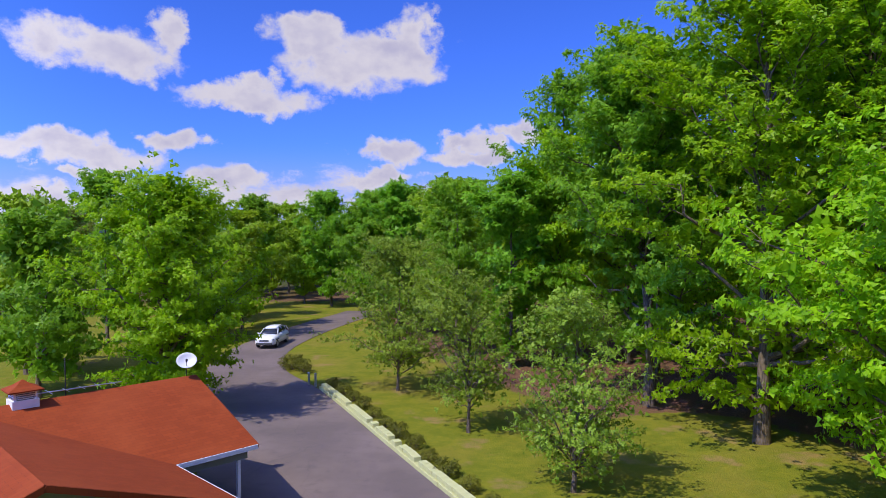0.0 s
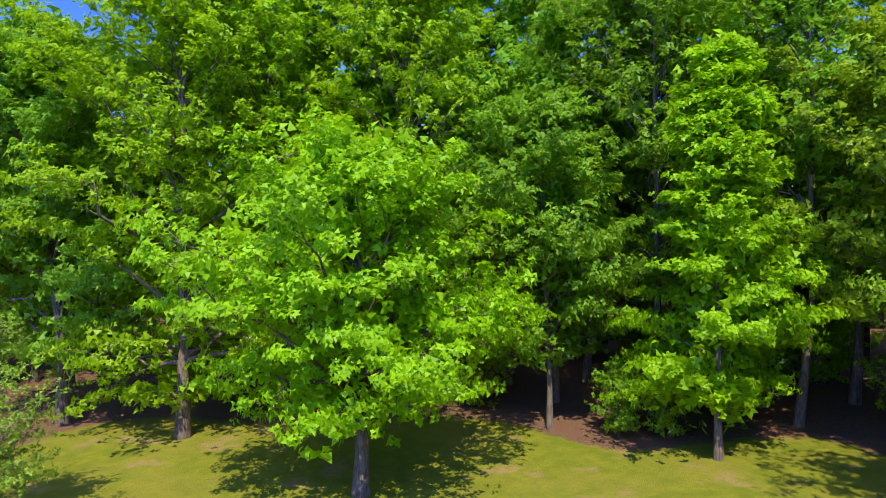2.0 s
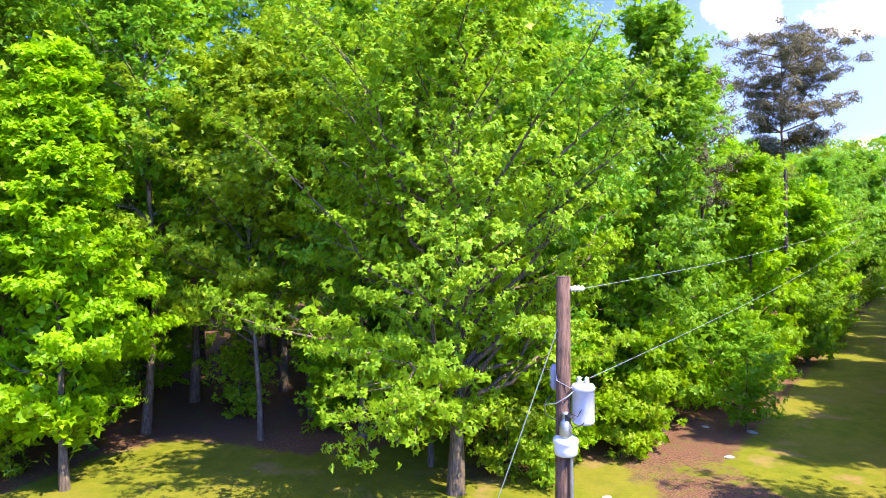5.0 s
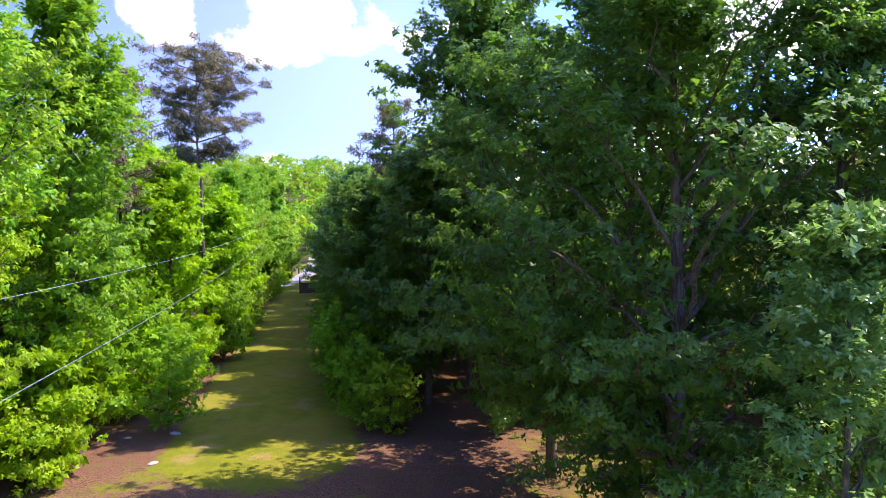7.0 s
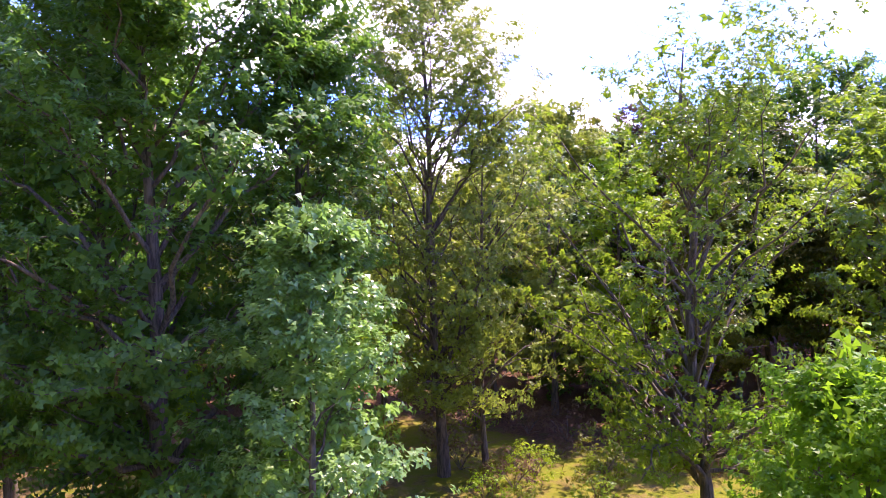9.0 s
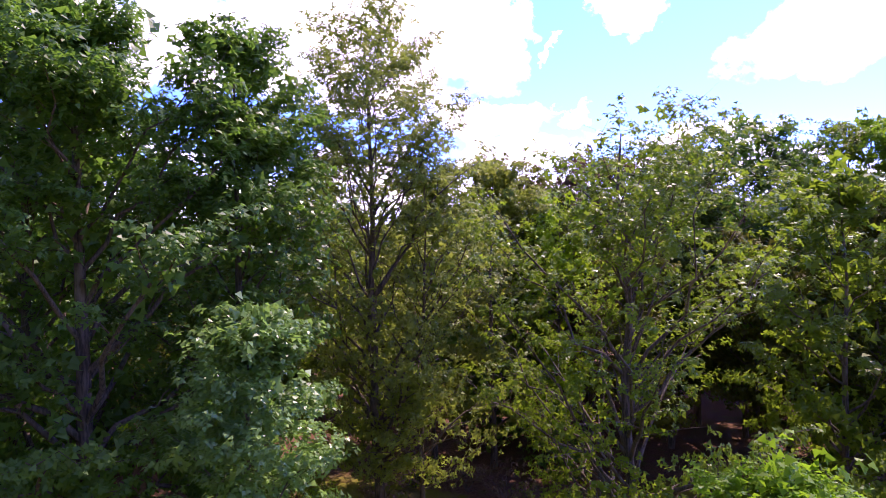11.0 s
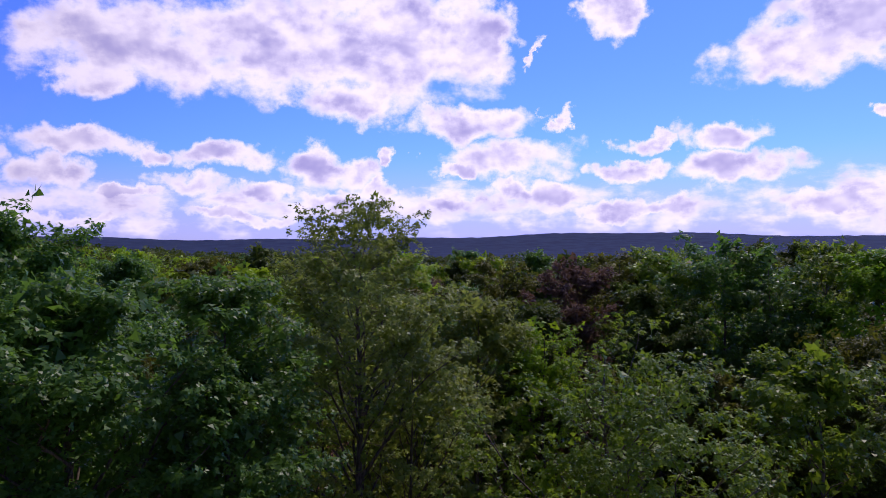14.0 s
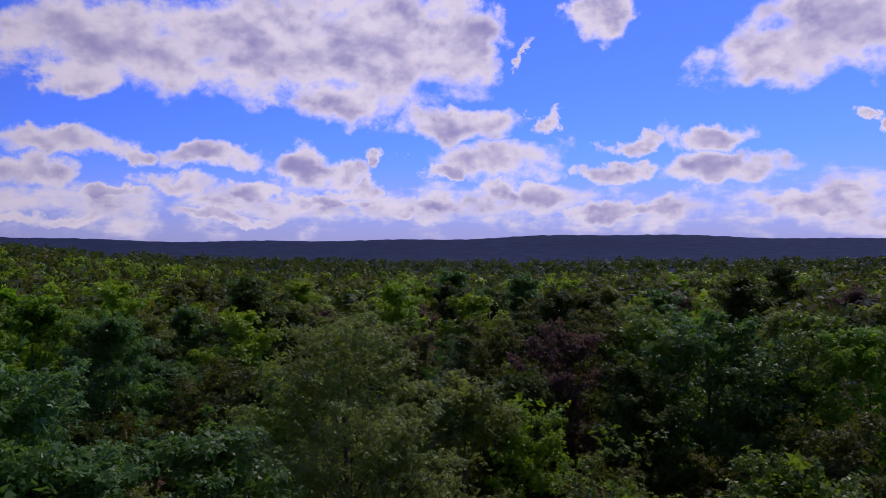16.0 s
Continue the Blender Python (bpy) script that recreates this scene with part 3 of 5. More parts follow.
def asphalt_material():
    m, n = material("worn_asphalt", 0.9)
    p = n.place
    big, mid, fine = n.noise(p, 0.22, 4.0, 0.6), n.noise(p, 1.5, 5.0, 0.6), n.noise(p, 60.0, 3.0, 0.7)
    col = n.mix(n.ramp(big, 0.35, 0.65), (0.112, 0.083, 0.072), (0.165, 0.122, 0.107))
    col = n.mix(n.math("MULTIPLY", n.ramp(mid, 0.52, 0.72), 0.45), col, (0.078, 0.06, 0.057))
    col = n.mix(n.math("MULTIPLY", fine, 0.3), col, (0.19, 0.155, 0.145))
    crack = n.add("ShaderNodeTexVoronoi", {"Vector": n.vec("ADD", p, n.vec("MULTIPLY", n.add("ShaderNodeTexNoise", {"Vector": p, "Scale": 0.8}).outputs[1], (1.2, 1.2, 0)).outputs[0]).outputs[0], "Scale": 0.22})
    crack.feature = "DISTANCE_TO_EDGE"
    line = n.ramp(crack.outputs[0], 0.0, 0.006, 1.0, 0.0)
    col = n.mix(n.math("MULTIPLY", line, 0.22), col, (0.06, 0.05, 0.05))
    finish(n, col, fine, 0.4, 0.01)
    return m


ASPHALT = asphalt_material()
strip("driveway", [(4.7, 14), (0.3, 24.0), (-3.8, 33), (-7.9, 42), (-11.6, 49), (-13.0, 57), (-11.4, 68), (-7.5, 86)],
      [(-6, 14), (-9, 24), (-12.5, 34), (-15.5, 43), (-17.6, 50), (-18.2, 58), (-16.2, 70), (-12.5, 87)], ASPHALT, 0.03,
      "grey worn asphalt driveway bending past the house", "driveway")
_r = [(128.5, 112), (131.0, 120), (132.9, 140), (133.9, 175), (134.2, 260)]
strip("road", [tuple(bearing(a + 100 / d, 0, d - 1))[:2] for a, d in _r], [tuple(bearing(a - 100 / d, 0, d + 1))[:2] for a, d in _r],
      plain("pale_road", (0.19, 0.175, 0.17), (0.28, 0.26, 0.25), 0.4, 0.9, local=False), 0.05, "pale sunlit road crossing the lane's end", "road")

# ---- house ----
SHINGLE, n_ = material("red_shingle", 0.9)
n_.bsdf.inputs["Specular IOR Level"].default_value = 0.12
rows_ = n_.add("ShaderNodeTexBrick", {"Vector": n_.where, "Scale": 1.0, "Mortar Size": 0.006, "Brick Width": 0.32, "Row Height": 0.14,
                                      "Color1": (0.262, 0.050, 0.013, 1), "Color2": (0.225, 0.042, 0.011, 1), "Mortar": (0.17, 0.036, 0.014, 1)})
c_ = n_.mix(n_.math("MULTIPLY", n_.ramp(n_.noise(n_.where, 0.5, 4.0), 0.35, 0.7), 0.5), rows_.outputs[0], (0.30, 0.066, 0.019))
c_ = n_.mix(n_.math("MULTIPLY", n_.ramp(n_.noise(n_.where, 3.0, 4.0), 0.55, 0.75), 0.35), c_, (0.19, 0.038, 0.012))
finish(n_, c_, n_.noise(n_.where, 45.0, 3.0), 0.35, 0.01)
SIDING = plain("sage_siding", (0.16, 0.18, 0.16), (0.21, 0.235, 0.21), 1.5, 0.7)
BRICK = plain("brick", (0.20, 0.075, 0.05), (0.30, 0.12, 0.08), 5.0, 0.85)
WHITE = plain("white_paint", (0.70, 0.69, 0.66), (0.80, 0.79, 0.76), 3.0, 0.55)
DARK_GLASS = plain("dark_glass", (0.012, 0.014, 0.018), (0.03, 0.034, 0.04), 1.0, 0.08)
METAL = plain("galvanised_metal", (0.36, 0.37, 0.40), (0.52, 0.53, 0.56), 5.0, 0.42, 0.75)
BLACK = plain("black_rubber", (0.014, 0.014, 0.015), (0.03, 0.03, 0.032), 8.0, 0.7)

HOUSE = thing("house", "low house with red shingle roof and sage siding beside the driveway", "house", pose(-6.3, 22.5, 0, 0, 0, 225))
# local axes: x along the main ridge away from the drive, y from the back of the house (negative is towards the camera's side)
EAVE, RIDGE, HALF = 2.6, 4.3, 4.6
Z0 = 0.04


def slab(bm, corners, thick=0.14):
    """A roof plane with thickness, from its upper corners."""
    top = [bm.verts.new(c) for c in corners]
    low = [bm.verts.new((c[0], c[1], c[2] - thick)) for c in corners]
    bm.faces.new(top)
    bm.faces.new(low[::-1])
    k = len(top)
    for i in range(k):
        bm.faces.new((top[i], low[i], low[(i + 1) % k], top[(i + 1) % k]))
    bmesh.ops.recalc_face_normals(bm, faces=bm.faces[:])
    return bm


def house_part(name, bm, mat, label=""):
    """A part of the house; y is counted from the near eave towards the back."""
    bmesh.ops.transform(bm, matrix=Matrix.Diagonal((1, -1, 1, 1)), verts=bm.verts)
    bmesh.ops.recalc_face_normals(bm, faces=bm.faces[:])
    return part(name, bm, mat, HOUSE, label)


def roof_parts():
    n = lambda pts: slab(bmesh.new(), pts)
    R, E, H = RIDGE, EAVE, HALF
    w0, wr, w1, wy = 2.8, 2.8 + HALF, 2.8 + 2 * HALF, 4.2
    house_part("roof", n([(0, 0, E), (0, H, R), (wr, H, R), (w0, 0, E)][::-1]), SHINGLE)
    house_part("roof", n([(wr, H, R), (20, H, R), (20, 0, E), (w1, 0, E)]), SHINGLE)
    house_part("roof", n([(0, 2 * H, E), (20, 2 * H, E), (20, H, R), (0, H, R)]), SHINGLE)
    house_part("roof", n([(w0, 0, E), (wr, H, R), (wr, -wy, R), (w0, -wy, E)]), SHINGLE)
    house_part("roof", n([(wr, H, R), (w1, 0, E), (w1, -wy, E), (wr, -wy, R)]), SHINGLE)
    # fascia boards
    for a, b in (((0, -0.02, E), (w0, -0.02, E)), ((w0 - 0.02, 0, E), (w0 - 0.02, -wy, E)), ((-0.02, 0, E), (-0.02, H, R)),
                 ((-0.02, H, R), (-0.02, 2 * H, E)), ((w0, -wy - 0.02, E), (wr, -wy - 0.02, R)), ((wr, -wy - 0.02, R), (w1, -wy - 0.02, E))):
        a, b = Vector(a), Vector(b)
        mid, d = (a + b) / 2, b - a
        turn = d.to_track_quat("X", "Z").to_matrix().to_4x4()
        bm = bmesh.new()
        bmesh.ops.create_cube(bm, size=1.0, matrix=Matrix.Translation(mid - Vector((0, 0, 0.085))) @ turn @ Matrix.Diagonal((d.length, 0.035, 0.15, 1)))
        level = abs(d.z) < 0.01
        house_part("fascia", bm, WHITE if level else SHINGLE, "white painted fascia board" if level else "")
    # walls: carport bay open at the drive end, brick behind it
    house_part("wall", boxed((14.4, 0.2, E - 0.1), (12.6, 0.6, (E - 0.1) / 2)), SIDING)
    house_part("wall", boxed((20 - 0.8, 0.2, E - 0.1), (10.0, 2 * H - 0.6, (E - 0.1) / 2)), BRICK, "red brick wall")
    house_part("wall", boxed((0.2, 2 * H - 1.4, E - 0.1), (5.3, H, (E - 0.1) / 2)), BRICK, "red brick wall")
    house_part("wall", boxed((0.2, 2 * H - 1.4, E - 0.1), (19.6, H, (E - 0.1) / 2)), SIDING)
    house_part("wall", boxed((0.2, wy, E - 0.1), (w0 + 0.6, -wy / 2 + 0.3, (E - 0.1) / 2)), BRICK, "red brick wall")
    house_part("wall", boxed((0.2, wy, E - 0.1), (w1 - 0.6, -wy / 2 + 0.3, (E - 0.1) / 2)), SIDING)
    # gable walls
    for x0, x1, y0, axis in ((w0 + 0.5, w1 - 0.5, -wy + 0.35, 0), (0.7, 2 * H - 0.7, 0.35, 1)):
        bm = bmesh.new()
        k = (RIDGE - EAVE) / HALF
        mid = (x0 + x1) / 2
        low = 0.0 if axis == 0 else EAVE - 0.35
        prof = [(x0, low), (x1, low), (x1, EAVE + (0.35 * k if axis == 0 else 0.5 * k)), (mid, RIDGE - 0.17), (x0, EAVE + (0.35 * k if axis == 0 else 0.5 * k))]
        rings = []
        for off in (0.0, 0.16):
            rings.append([bm.verts.new((a, y0 + off, z) if axis == 0 else (y0 + off, a, z)) for a, z in prof])
        bm.faces.new(rings[0])
        bm.faces.new(rings[1][::-1])
        for i in range(5):
            bm.faces.new((rings[0][i], rings[0][(i + 1) % 5], rings[1][(i + 1) % 5], rings[1][i]))
        bmesh.ops.recalc_face_normals(bm, faces=bm.faces[:])
        house_part("gable", bm, SIDING, "sage green siding gable")
    house_part("beam", boxed((w0 - 0.1, 0.16, 0.34), (w0 / 2 + 0.2, 0.32, E - 0.30)), SIDING, "sage green header beam")
    for px in (0.55, ):
        house_part("post", boxed((0.11, 0.11, E - 0.46), (px, 0.32, (E - 0.46) / 2), bevel=0.01), WHITE, "white carport post")
    house_part("post", boxed((0.11, 0.11, E - 0.46), (0.55, 2 * H - 0.8, (E - 0.46) / 2), bevel=0.01), WHITE, "white carport post")
    house_part("slab", boxed((5.0, 2 * H - 1.2, 0.08), (2.7, H, 0.04)), plain("concrete", (0.3, 0.29, 0.28), (0.4, 0.39, 0.37), 2.0), "concrete carport slab")


roof_parts()

# ---- cupola, dish, antenna on the ridge ----
def on_house(x, y, z):
    return HOUSE.matrix_basis @ Vector((x, -y, z))


def cupola():
    p = on_house(5.75, HALF, RIDGE)
    c = thing("cupola", "small white cupola with red hipped roof on the ridge", "cupola", pose(p.x, p.y, p.z - 0.12, 0, 0, 225) @ Matrix.Diagonal((0.7, 0.7, 0.56, 1)))
    part("base", boxed((1.1, 1.1, 0.5), (0, 0, 0.2), bevel=0.015), WHITE, c)
    part("louver", boxed((0.9, 0.9, 0.5), (0, 0, 0.68), bevel=0.01), SIDING, c, "grey louvered sides")
    for sx, sy in ((1, 0), (-1, 0), (0, 1), (0, -1)):
        for k in range(4):
            part("slat", boxed((0.03 if sx else 0.74, 0.03 if sy else 0.74, 0.05), (sx * 0.465, sy * 0.465, 0.52 + k * 0.11), (20 * -sy, 20 * sx, 0)), WHITE, c)
    for sx in (-1, 1):
        for sy in (-1, 1):
            part("corner_post", boxed((0.1, 0.1, 0.52), (sx * 0.43, sy * 0.43, 0.69)), WHITE, c)
    bm = bmesh.new()
    rings = [[bm.verts.new((sx * r, sy * r, z)) for sx, sy in ((-1, -1), (1, -1), (1, 1), (-1, 1))] for r, z in ((0.72, 0.93), (0.72, 1.0), (0.36, 1.22), (0.04, 1.52))]
    for a, b in zip(rings, rings[1:]):
        for i in range(4):
            bm.faces.new((a[i], a[(i + 1) % 4], b[(i + 1) % 4], b[i]))
    bm.faces.new(rings[0][::-1])
    bm.faces.new(rings[-1])
    part("roof", bm, SHINGLE, c, "small red hipped roof")


def dish():
    p = on_house(0.35, HALF, RIDGE)
    d = thing("satellite_dish", "white satellite dish on a short mast on the roof ridge", "satellite dish", pose(p.x, p.y, p.z - 0.03, 0, 0, 0) @ Matrix.Diagonal((0.85, 0.85, 0.85, 1)))
    put("mast", wire_mesh("mast", [(0, 0, 0), (0, 0, 0.35), (0.05, -0.05, 0.6)], 0.025, BLACK), d, "dark bent mast")
    bm = bmesh.new()
    rings = []
    for r, z in ((0.04, 0.0), (0.18, 0.018), (0.32, 0.062), (0.42, 0.115), (0.43, 0.11), (0.32, 0.045), (0.18, 0.0), (0.04, -0.02)):
        rings.append([bm.verts.new((r * math.cos(i * math.pi / 14), 0.86 * r * math.sin(i * math.pi / 14), z)) for i in range(28)])
    for a, b in zip(rings, rings[1:]):
        for i in range(28):
            bm.faces.new((a[i], a[(i + 1) % 28], b[(i + 1) % 28], b[i]))
    bm.faces.new(rings[0][::-1])
    bm.faces.new(rings[-1])
    bmesh.ops.transform(bm, matrix=pose(0.08, -0.12, 0.72, 58, 0, 20), verts=bm.verts)
    part("reflector", bm, plain("dish_paint", (0.62, 0.63, 0.66), (0.72, 0.73, 0.76), 2.0, 0.4), d, "pale oval reflector", True)
    put("feed_arm", wire_mesh("feed_arm", [(0.06, -0.1, 0.5), (0.2, -0.45, 0.62), (0.24, -0.55, 0.8)], 0.014, BLACK), d, "thin feed arm")
    part("feed_horn", lathe(bmesh.new(), [(0.03, -0.06), (0.045, -0.03), (0.045, 0.05), (0.02, 0.07)], (0.24, -0.55, 0.83), 12), BLACK, d)


def antenna():
    p = on_house(3.6, HALF, RIDGE)
    a = thing("roof_antenna", "thin aluminium television antenna on a dark mast on the ridge", "antenna", pose(p.x, p.y, p.z - 0.03, 0, 0, 225))
    put("mast", wire_mesh("mast", [(0.9, 0, 0), (0.9, 0, 1.3)], 0.02, BLACK), a, "dark thin mast")
    put("boom", wire_mesh("boom", [(-0.9, 0, 0.2), (2.6, 0, 0.24)], 0.022, METAL), a)
    for k in range(7):
        x, h = -0.6 + k * 0.5, 0.205 + 0.006 * k
        put("element", wire_mesh("element", [(x, -0.32 - 0.03 * k, h), (x, 0.32 + 0.03 * k, h)], 0.009, METAL), a)


cupola()
dish()
antenna()


# ---- kerb wall with its shrubs ----
WALL_LINE = [(4.7, 14.0), (0.25, 24.1), (-3.75, 33.0), (-7.8, 41.9)]
STONE = plain("pale_block", (0.40, 0.41, 0.17), (0.54, 0.54, 0.27), 2.2, 0.9, bump=0.4)


def along(pts, step):
    pts = [Vector((*p, 0)) for p in pts]
    out, left = [], 0.0
    for a, b in zip(pts, pts[1:]):
        d = (b - a).length
        s = left
        while s < d:
            out.append((a + (b - a) * (s / d), math.degrees(math.atan2((b - a).y, (b - a).x))))
            s += step
        left = s - d
    return out


def kerb_wall():
    w = thing("retaining_wall", "low pale block retaining wall along the driveway edge", "wall", kind="structure")
    rng = random.Random(5)
    block = boxed((0.44, 0.34, 0.2), bevel=0.018)
    me = bpy.data.meshes.new("block")
    block.to_mesh(me)
    block.free()
    me.materials.append(STONE)
    for course in range(2):
        for p, ang in along(WALL_LINE, 0.455):
            a = radians(ang)
            off = 0.17 + course * 0.07 + rng.uniform(-0.015, 0.015)
            x, y = p.x - math.sin(a) * -off + math.cos(a) * 0.22 * course, p.y + math.cos(a) * -off + math.sin(a) * 0.22 * course
            if rng.random() < 0.10 and course == 1:
                continue
            put("block", me, w, m=pose(x, y, terrain(x, y) + 0.10 + course * 0.203, rng.uniform(-1, 1), rng.uniform(-1.5, 1.5), ang + rng.uniform(-2, 2)))


kerb_wall()


def shrub_meshes(seed, r, h, kind="box", n=60, per=50, size=0.08):
    rng = np.random.default_rng(seed)
    a, s = rng.uniform(0, 6.28, n), rng.random(n)
    q = np.sqrt(rng.uniform(0.4, 1, n)) * np.sqrt(np.clip(1 - (s - 0.35) ** 2 * 1.9, 0.05, 1))
    c = np.column_stack([np.cos(a) * r * q, np.sin(a) * r * q, 0.12 + s * h * 0.88])
    v, f = leaves(rng, c, np.full(n, r * 0.36), per, size, 0.9, unit(c - [0, 0, h * 0.3]))
    stems = [(np.array([[0, 0, 0], p * [0.4, 0.4, 0.5], p]), np.array([0.02, 0.012, 0.005])) for p in c[::3]]
    sv, sq = tubes(stems, 4)
    return mesh_from("stems", sv, sq, BARK, True), mesh_from("foliage", v, f, LEAF[kind])


def shrub(meshes, x, y, label, turn=0.0, scale=1.0, group="", name="shrub", z=None):
    root = thing(name, label, "shrub", pose(x, y, (terrain(x, y) if z is None else z) - 0.02, 0, 0, turn) @ Matrix.Diagonal((scale, scale, scale * 0.95, 1)), group)
    put("stem", meshes[0], root)
    put("foliage", meshes[1], root)


def hedge():
    kinds = [shrub_meshes(300 + i, 0.62, 0.85) for i in range(4)]
    rng = random.Random(8)
    for i, (p, ang) in enumerate(along([(5.3, 14.4), (0.95, 24.4), (-3.05, 33.3), (-7.1, 42.2)], 1.9)):
        a = radians(ang)
        off = 0.15 + rng.uniform(-0.12, 0.12)
        shrub(kinds[i % 4], p.x + math.sin(a) * off, p.y - math.cos(a) * off, "rounded olive-green clipped shrub behind the low wall",
              rng.uniform(0, 360), rng.uniform(0.58, 0.82), "shrubs along the wall")


hedge()

# ---- parked car ----
CAR_WHITE = plain("white_car_paint", (0.74, 0.75, 0.76), (0.8, 0.8, 0.8), 1.0, 0.22)
CAR_GREY = plain("grey_plastic", (0.05, 0.05, 0.055), (0.08, 0.08, 0.085), 3.0, 0.6)


def loft(bm, sections, closed=True):
    """Skin between cross-sections that have the same number of corners."""
    loops = [[bm.verts.new(p) for p in s] for s in sections]
    k = len(loops[0])
    for a, b in zip(loops, loops[1:]):
        for i in range(k):
            bm.faces.new((a[i], a[(i + 1) % k], b[(i + 1) % k], b[i]))
    bm.faces.new(loops[0][::-1])
    bm.faces.new(loops[-1])
    bmesh.ops.recalc_face_normals(bm, faces=bm.faces[:])
    return bm


def car(x, y, turn):
    c = thing("car", "white compact sport utility car parked on the driveway", "car", pose(x, y, terrain(x, y) + 0.03, 0, 0, turn))

    def ring(px, w, lo, hi, tuck=0.06):
        return [(px, -w, lo + 0.1), (px, -w - 0.02, (lo + hi) / 2), (px, -w + tuck, hi - 0.03), (px, -w * 0.6, hi), (px, w * 0.6, hi),
                (px, w - tuck, hi - 0.03), (px, w + 0.02, (lo + hi) / 2), (px, w, lo + 0.1), (px, w * 0.8, lo), (px, -w * 0.8, lo)]
    body = [ring(2.26, 0.62, 0.42, 0.72), ring(2.15, 0.80, 0.30, 0.90), ring(1.7, 0.88, 0.26, 0.98), ring(0.95, 0.90, 0.26, 1.06),
            ring(0, 0.91, 0.26, 1.08), ring(-1.2, 0.91, 0.26, 1.10), ring(-1.95, 0.88, 0.30, 1.08), ring(-2.2, 0.80, 0.40, 1.0)]
    ob = part("body", loft(bmesh.new(), body), CAR_WHITE, c, "glossy white body", True)
    cab = [ring(1.0, 0.80, 1.0, 1.08, 0.02), ring(0.35, 0.76, 1.0, 1.50, 0.12), ring(-0.3, 0.75, 1.0, 1.60, 0.14), ring(-1.3, 0.74, 1.0, 1.58, 0.14), ring(-1.95, 0.70, 1.0, 1.42, 0.12), ring(-2.12, 0.72, 1.0, 1.1, 0.05)]
    part("cabin", loft(bmesh.new(), cab), DARK_GLASS, c, "dark glazed cabin", True)
    roof = [[(px, -w, z), (px, -w * 0.5, z + 0.05), (px, w * 0.5, z + 0.05), (px, w, z), (px, w * 0.9, z - 0.03), (px, -w * 0.9, z - 0.03)] for px, w, z in ((0.42, 0.60, 1.49), (-0.3, 0.64, 1.585), (-1.3, 0.63, 1.57), (-1.98, 0.58, 1.44))]
    part("roof", loft(bmesh.new(), roof), CAR_WHITE, c, "white roof", True)
    for s in (-1, 1):
        for a, b in (((0.98, 1.06), (0.36, 1.5)), ((-0.35, 1.06), (-0.35, 1.57)), ((-1.25, 1.06), (-1.3, 1.55)), ((-2.1, 1.06), (-1.95, 1.42))):
            part("pillar", loft(bmesh.new(), [[(a[0] - .05, s * .83, a[1]), (a[0] + .05, s * .83, a[1]), (a[0] + .05, s * .78, a[1]), (a[0] - .05, s * .78, a[1])], [(b[0] - .05, s * .66, b[1]), (b[0] + .05, s * .66, b[1]), (b[0] + .05, s * .60, b[1]), (b[0] - .05, s * .60, b[1])]]), CAR_WHITE, c)
        put("roof_rail", wire_mesh("roof_rail", [(0.2, s * 0.56, 1.56), (0.0, s * 0.56, 1.64), (-1.5, s * 0.56, 1.64), (-1.7, s * 0.56, 1.55)], 0.018, CAR_GREY), c, "dark roof rail")
        part("headlight", boxed((0.2, 0.34, 0.13), (2.08, s * 0.62, 0.76), (0, 0, -s * 18), 0.03), METAL, c, "clear headlight")
        part("tail_light", boxed((0.08, 0.2, 0.3), (-2.13, s * 0.70, 0.92), bevel=0.02), plain("red_lens", (0.3, 0.01, 0.01), (0.4, 0.02, 0.02), 3, 0.2), c, "red tail light")
        part("mirror", boxed((0.12, 0.2, 0.13), (0.75, s * 1.0, 1.1), bevel=0.03), CAR_WHITE, c)
        for px in (1.38, -1.36):
            w = new("wheel")
            w.parent = c
            w.matrix_basis = pose(px, s * 0.80, 0.33, 90, 0, 0)
            part("tyre", lathe(bmesh.new(), [(0.22, -0.11), (0.31, -0.11), (0.335, -0.07), (0.335, 0.07), (0.31, 0.11), (0.22, 0.11)], n=24), BLACK, w, "", True)
            part("rim", lathe(bmesh.new(), [(0.06, -0.12), (0.2, -0.115), (0.21, 0.115), (0.06, 0.12)], n=16), METAL, w, "silver rim")
            part("arch", boxed((0.78, 0.06, 0.10), (px, s * 0.90, 0.70), bevel=0.02), CAR_GREY, c)
    part("bumper", boxed((0.16, 1.4, 0.2), (2.2, 0, 0.42), bevel=0.05), CAR_GREY, c, "dark front bumper")
    part("grille", boxed((0.06, 0.8, 0.14), (2.26, 0, 0.68), bevel=0.02), CAR_GREY, c)
    part("rear_bumper", boxed((0.16, 1.5, 0.24), (-2.2, 0, 0.46), bevel=0.05), CAR_GREY, c)


car(-15.2, 59.6, 266)

# ---- utility pole ----
POLE = Vector((11.6, -3.9, 0))
PORCELAIN = plain("porcelain", (0.66, 0.66, 0.68), (0.78, 0.78, 0.8), 3, 0.25)
TANK = plain("grey_tank_paint", (0.46, 0.47, 0.52), (0.60, 0.61, 0.66), 3, 0.4)
WIRE = plain("aluminium_wire", (0.50, 0.50, 0.52), (0.62, 0.62, 0.64), 5, 0.45, 0.6)


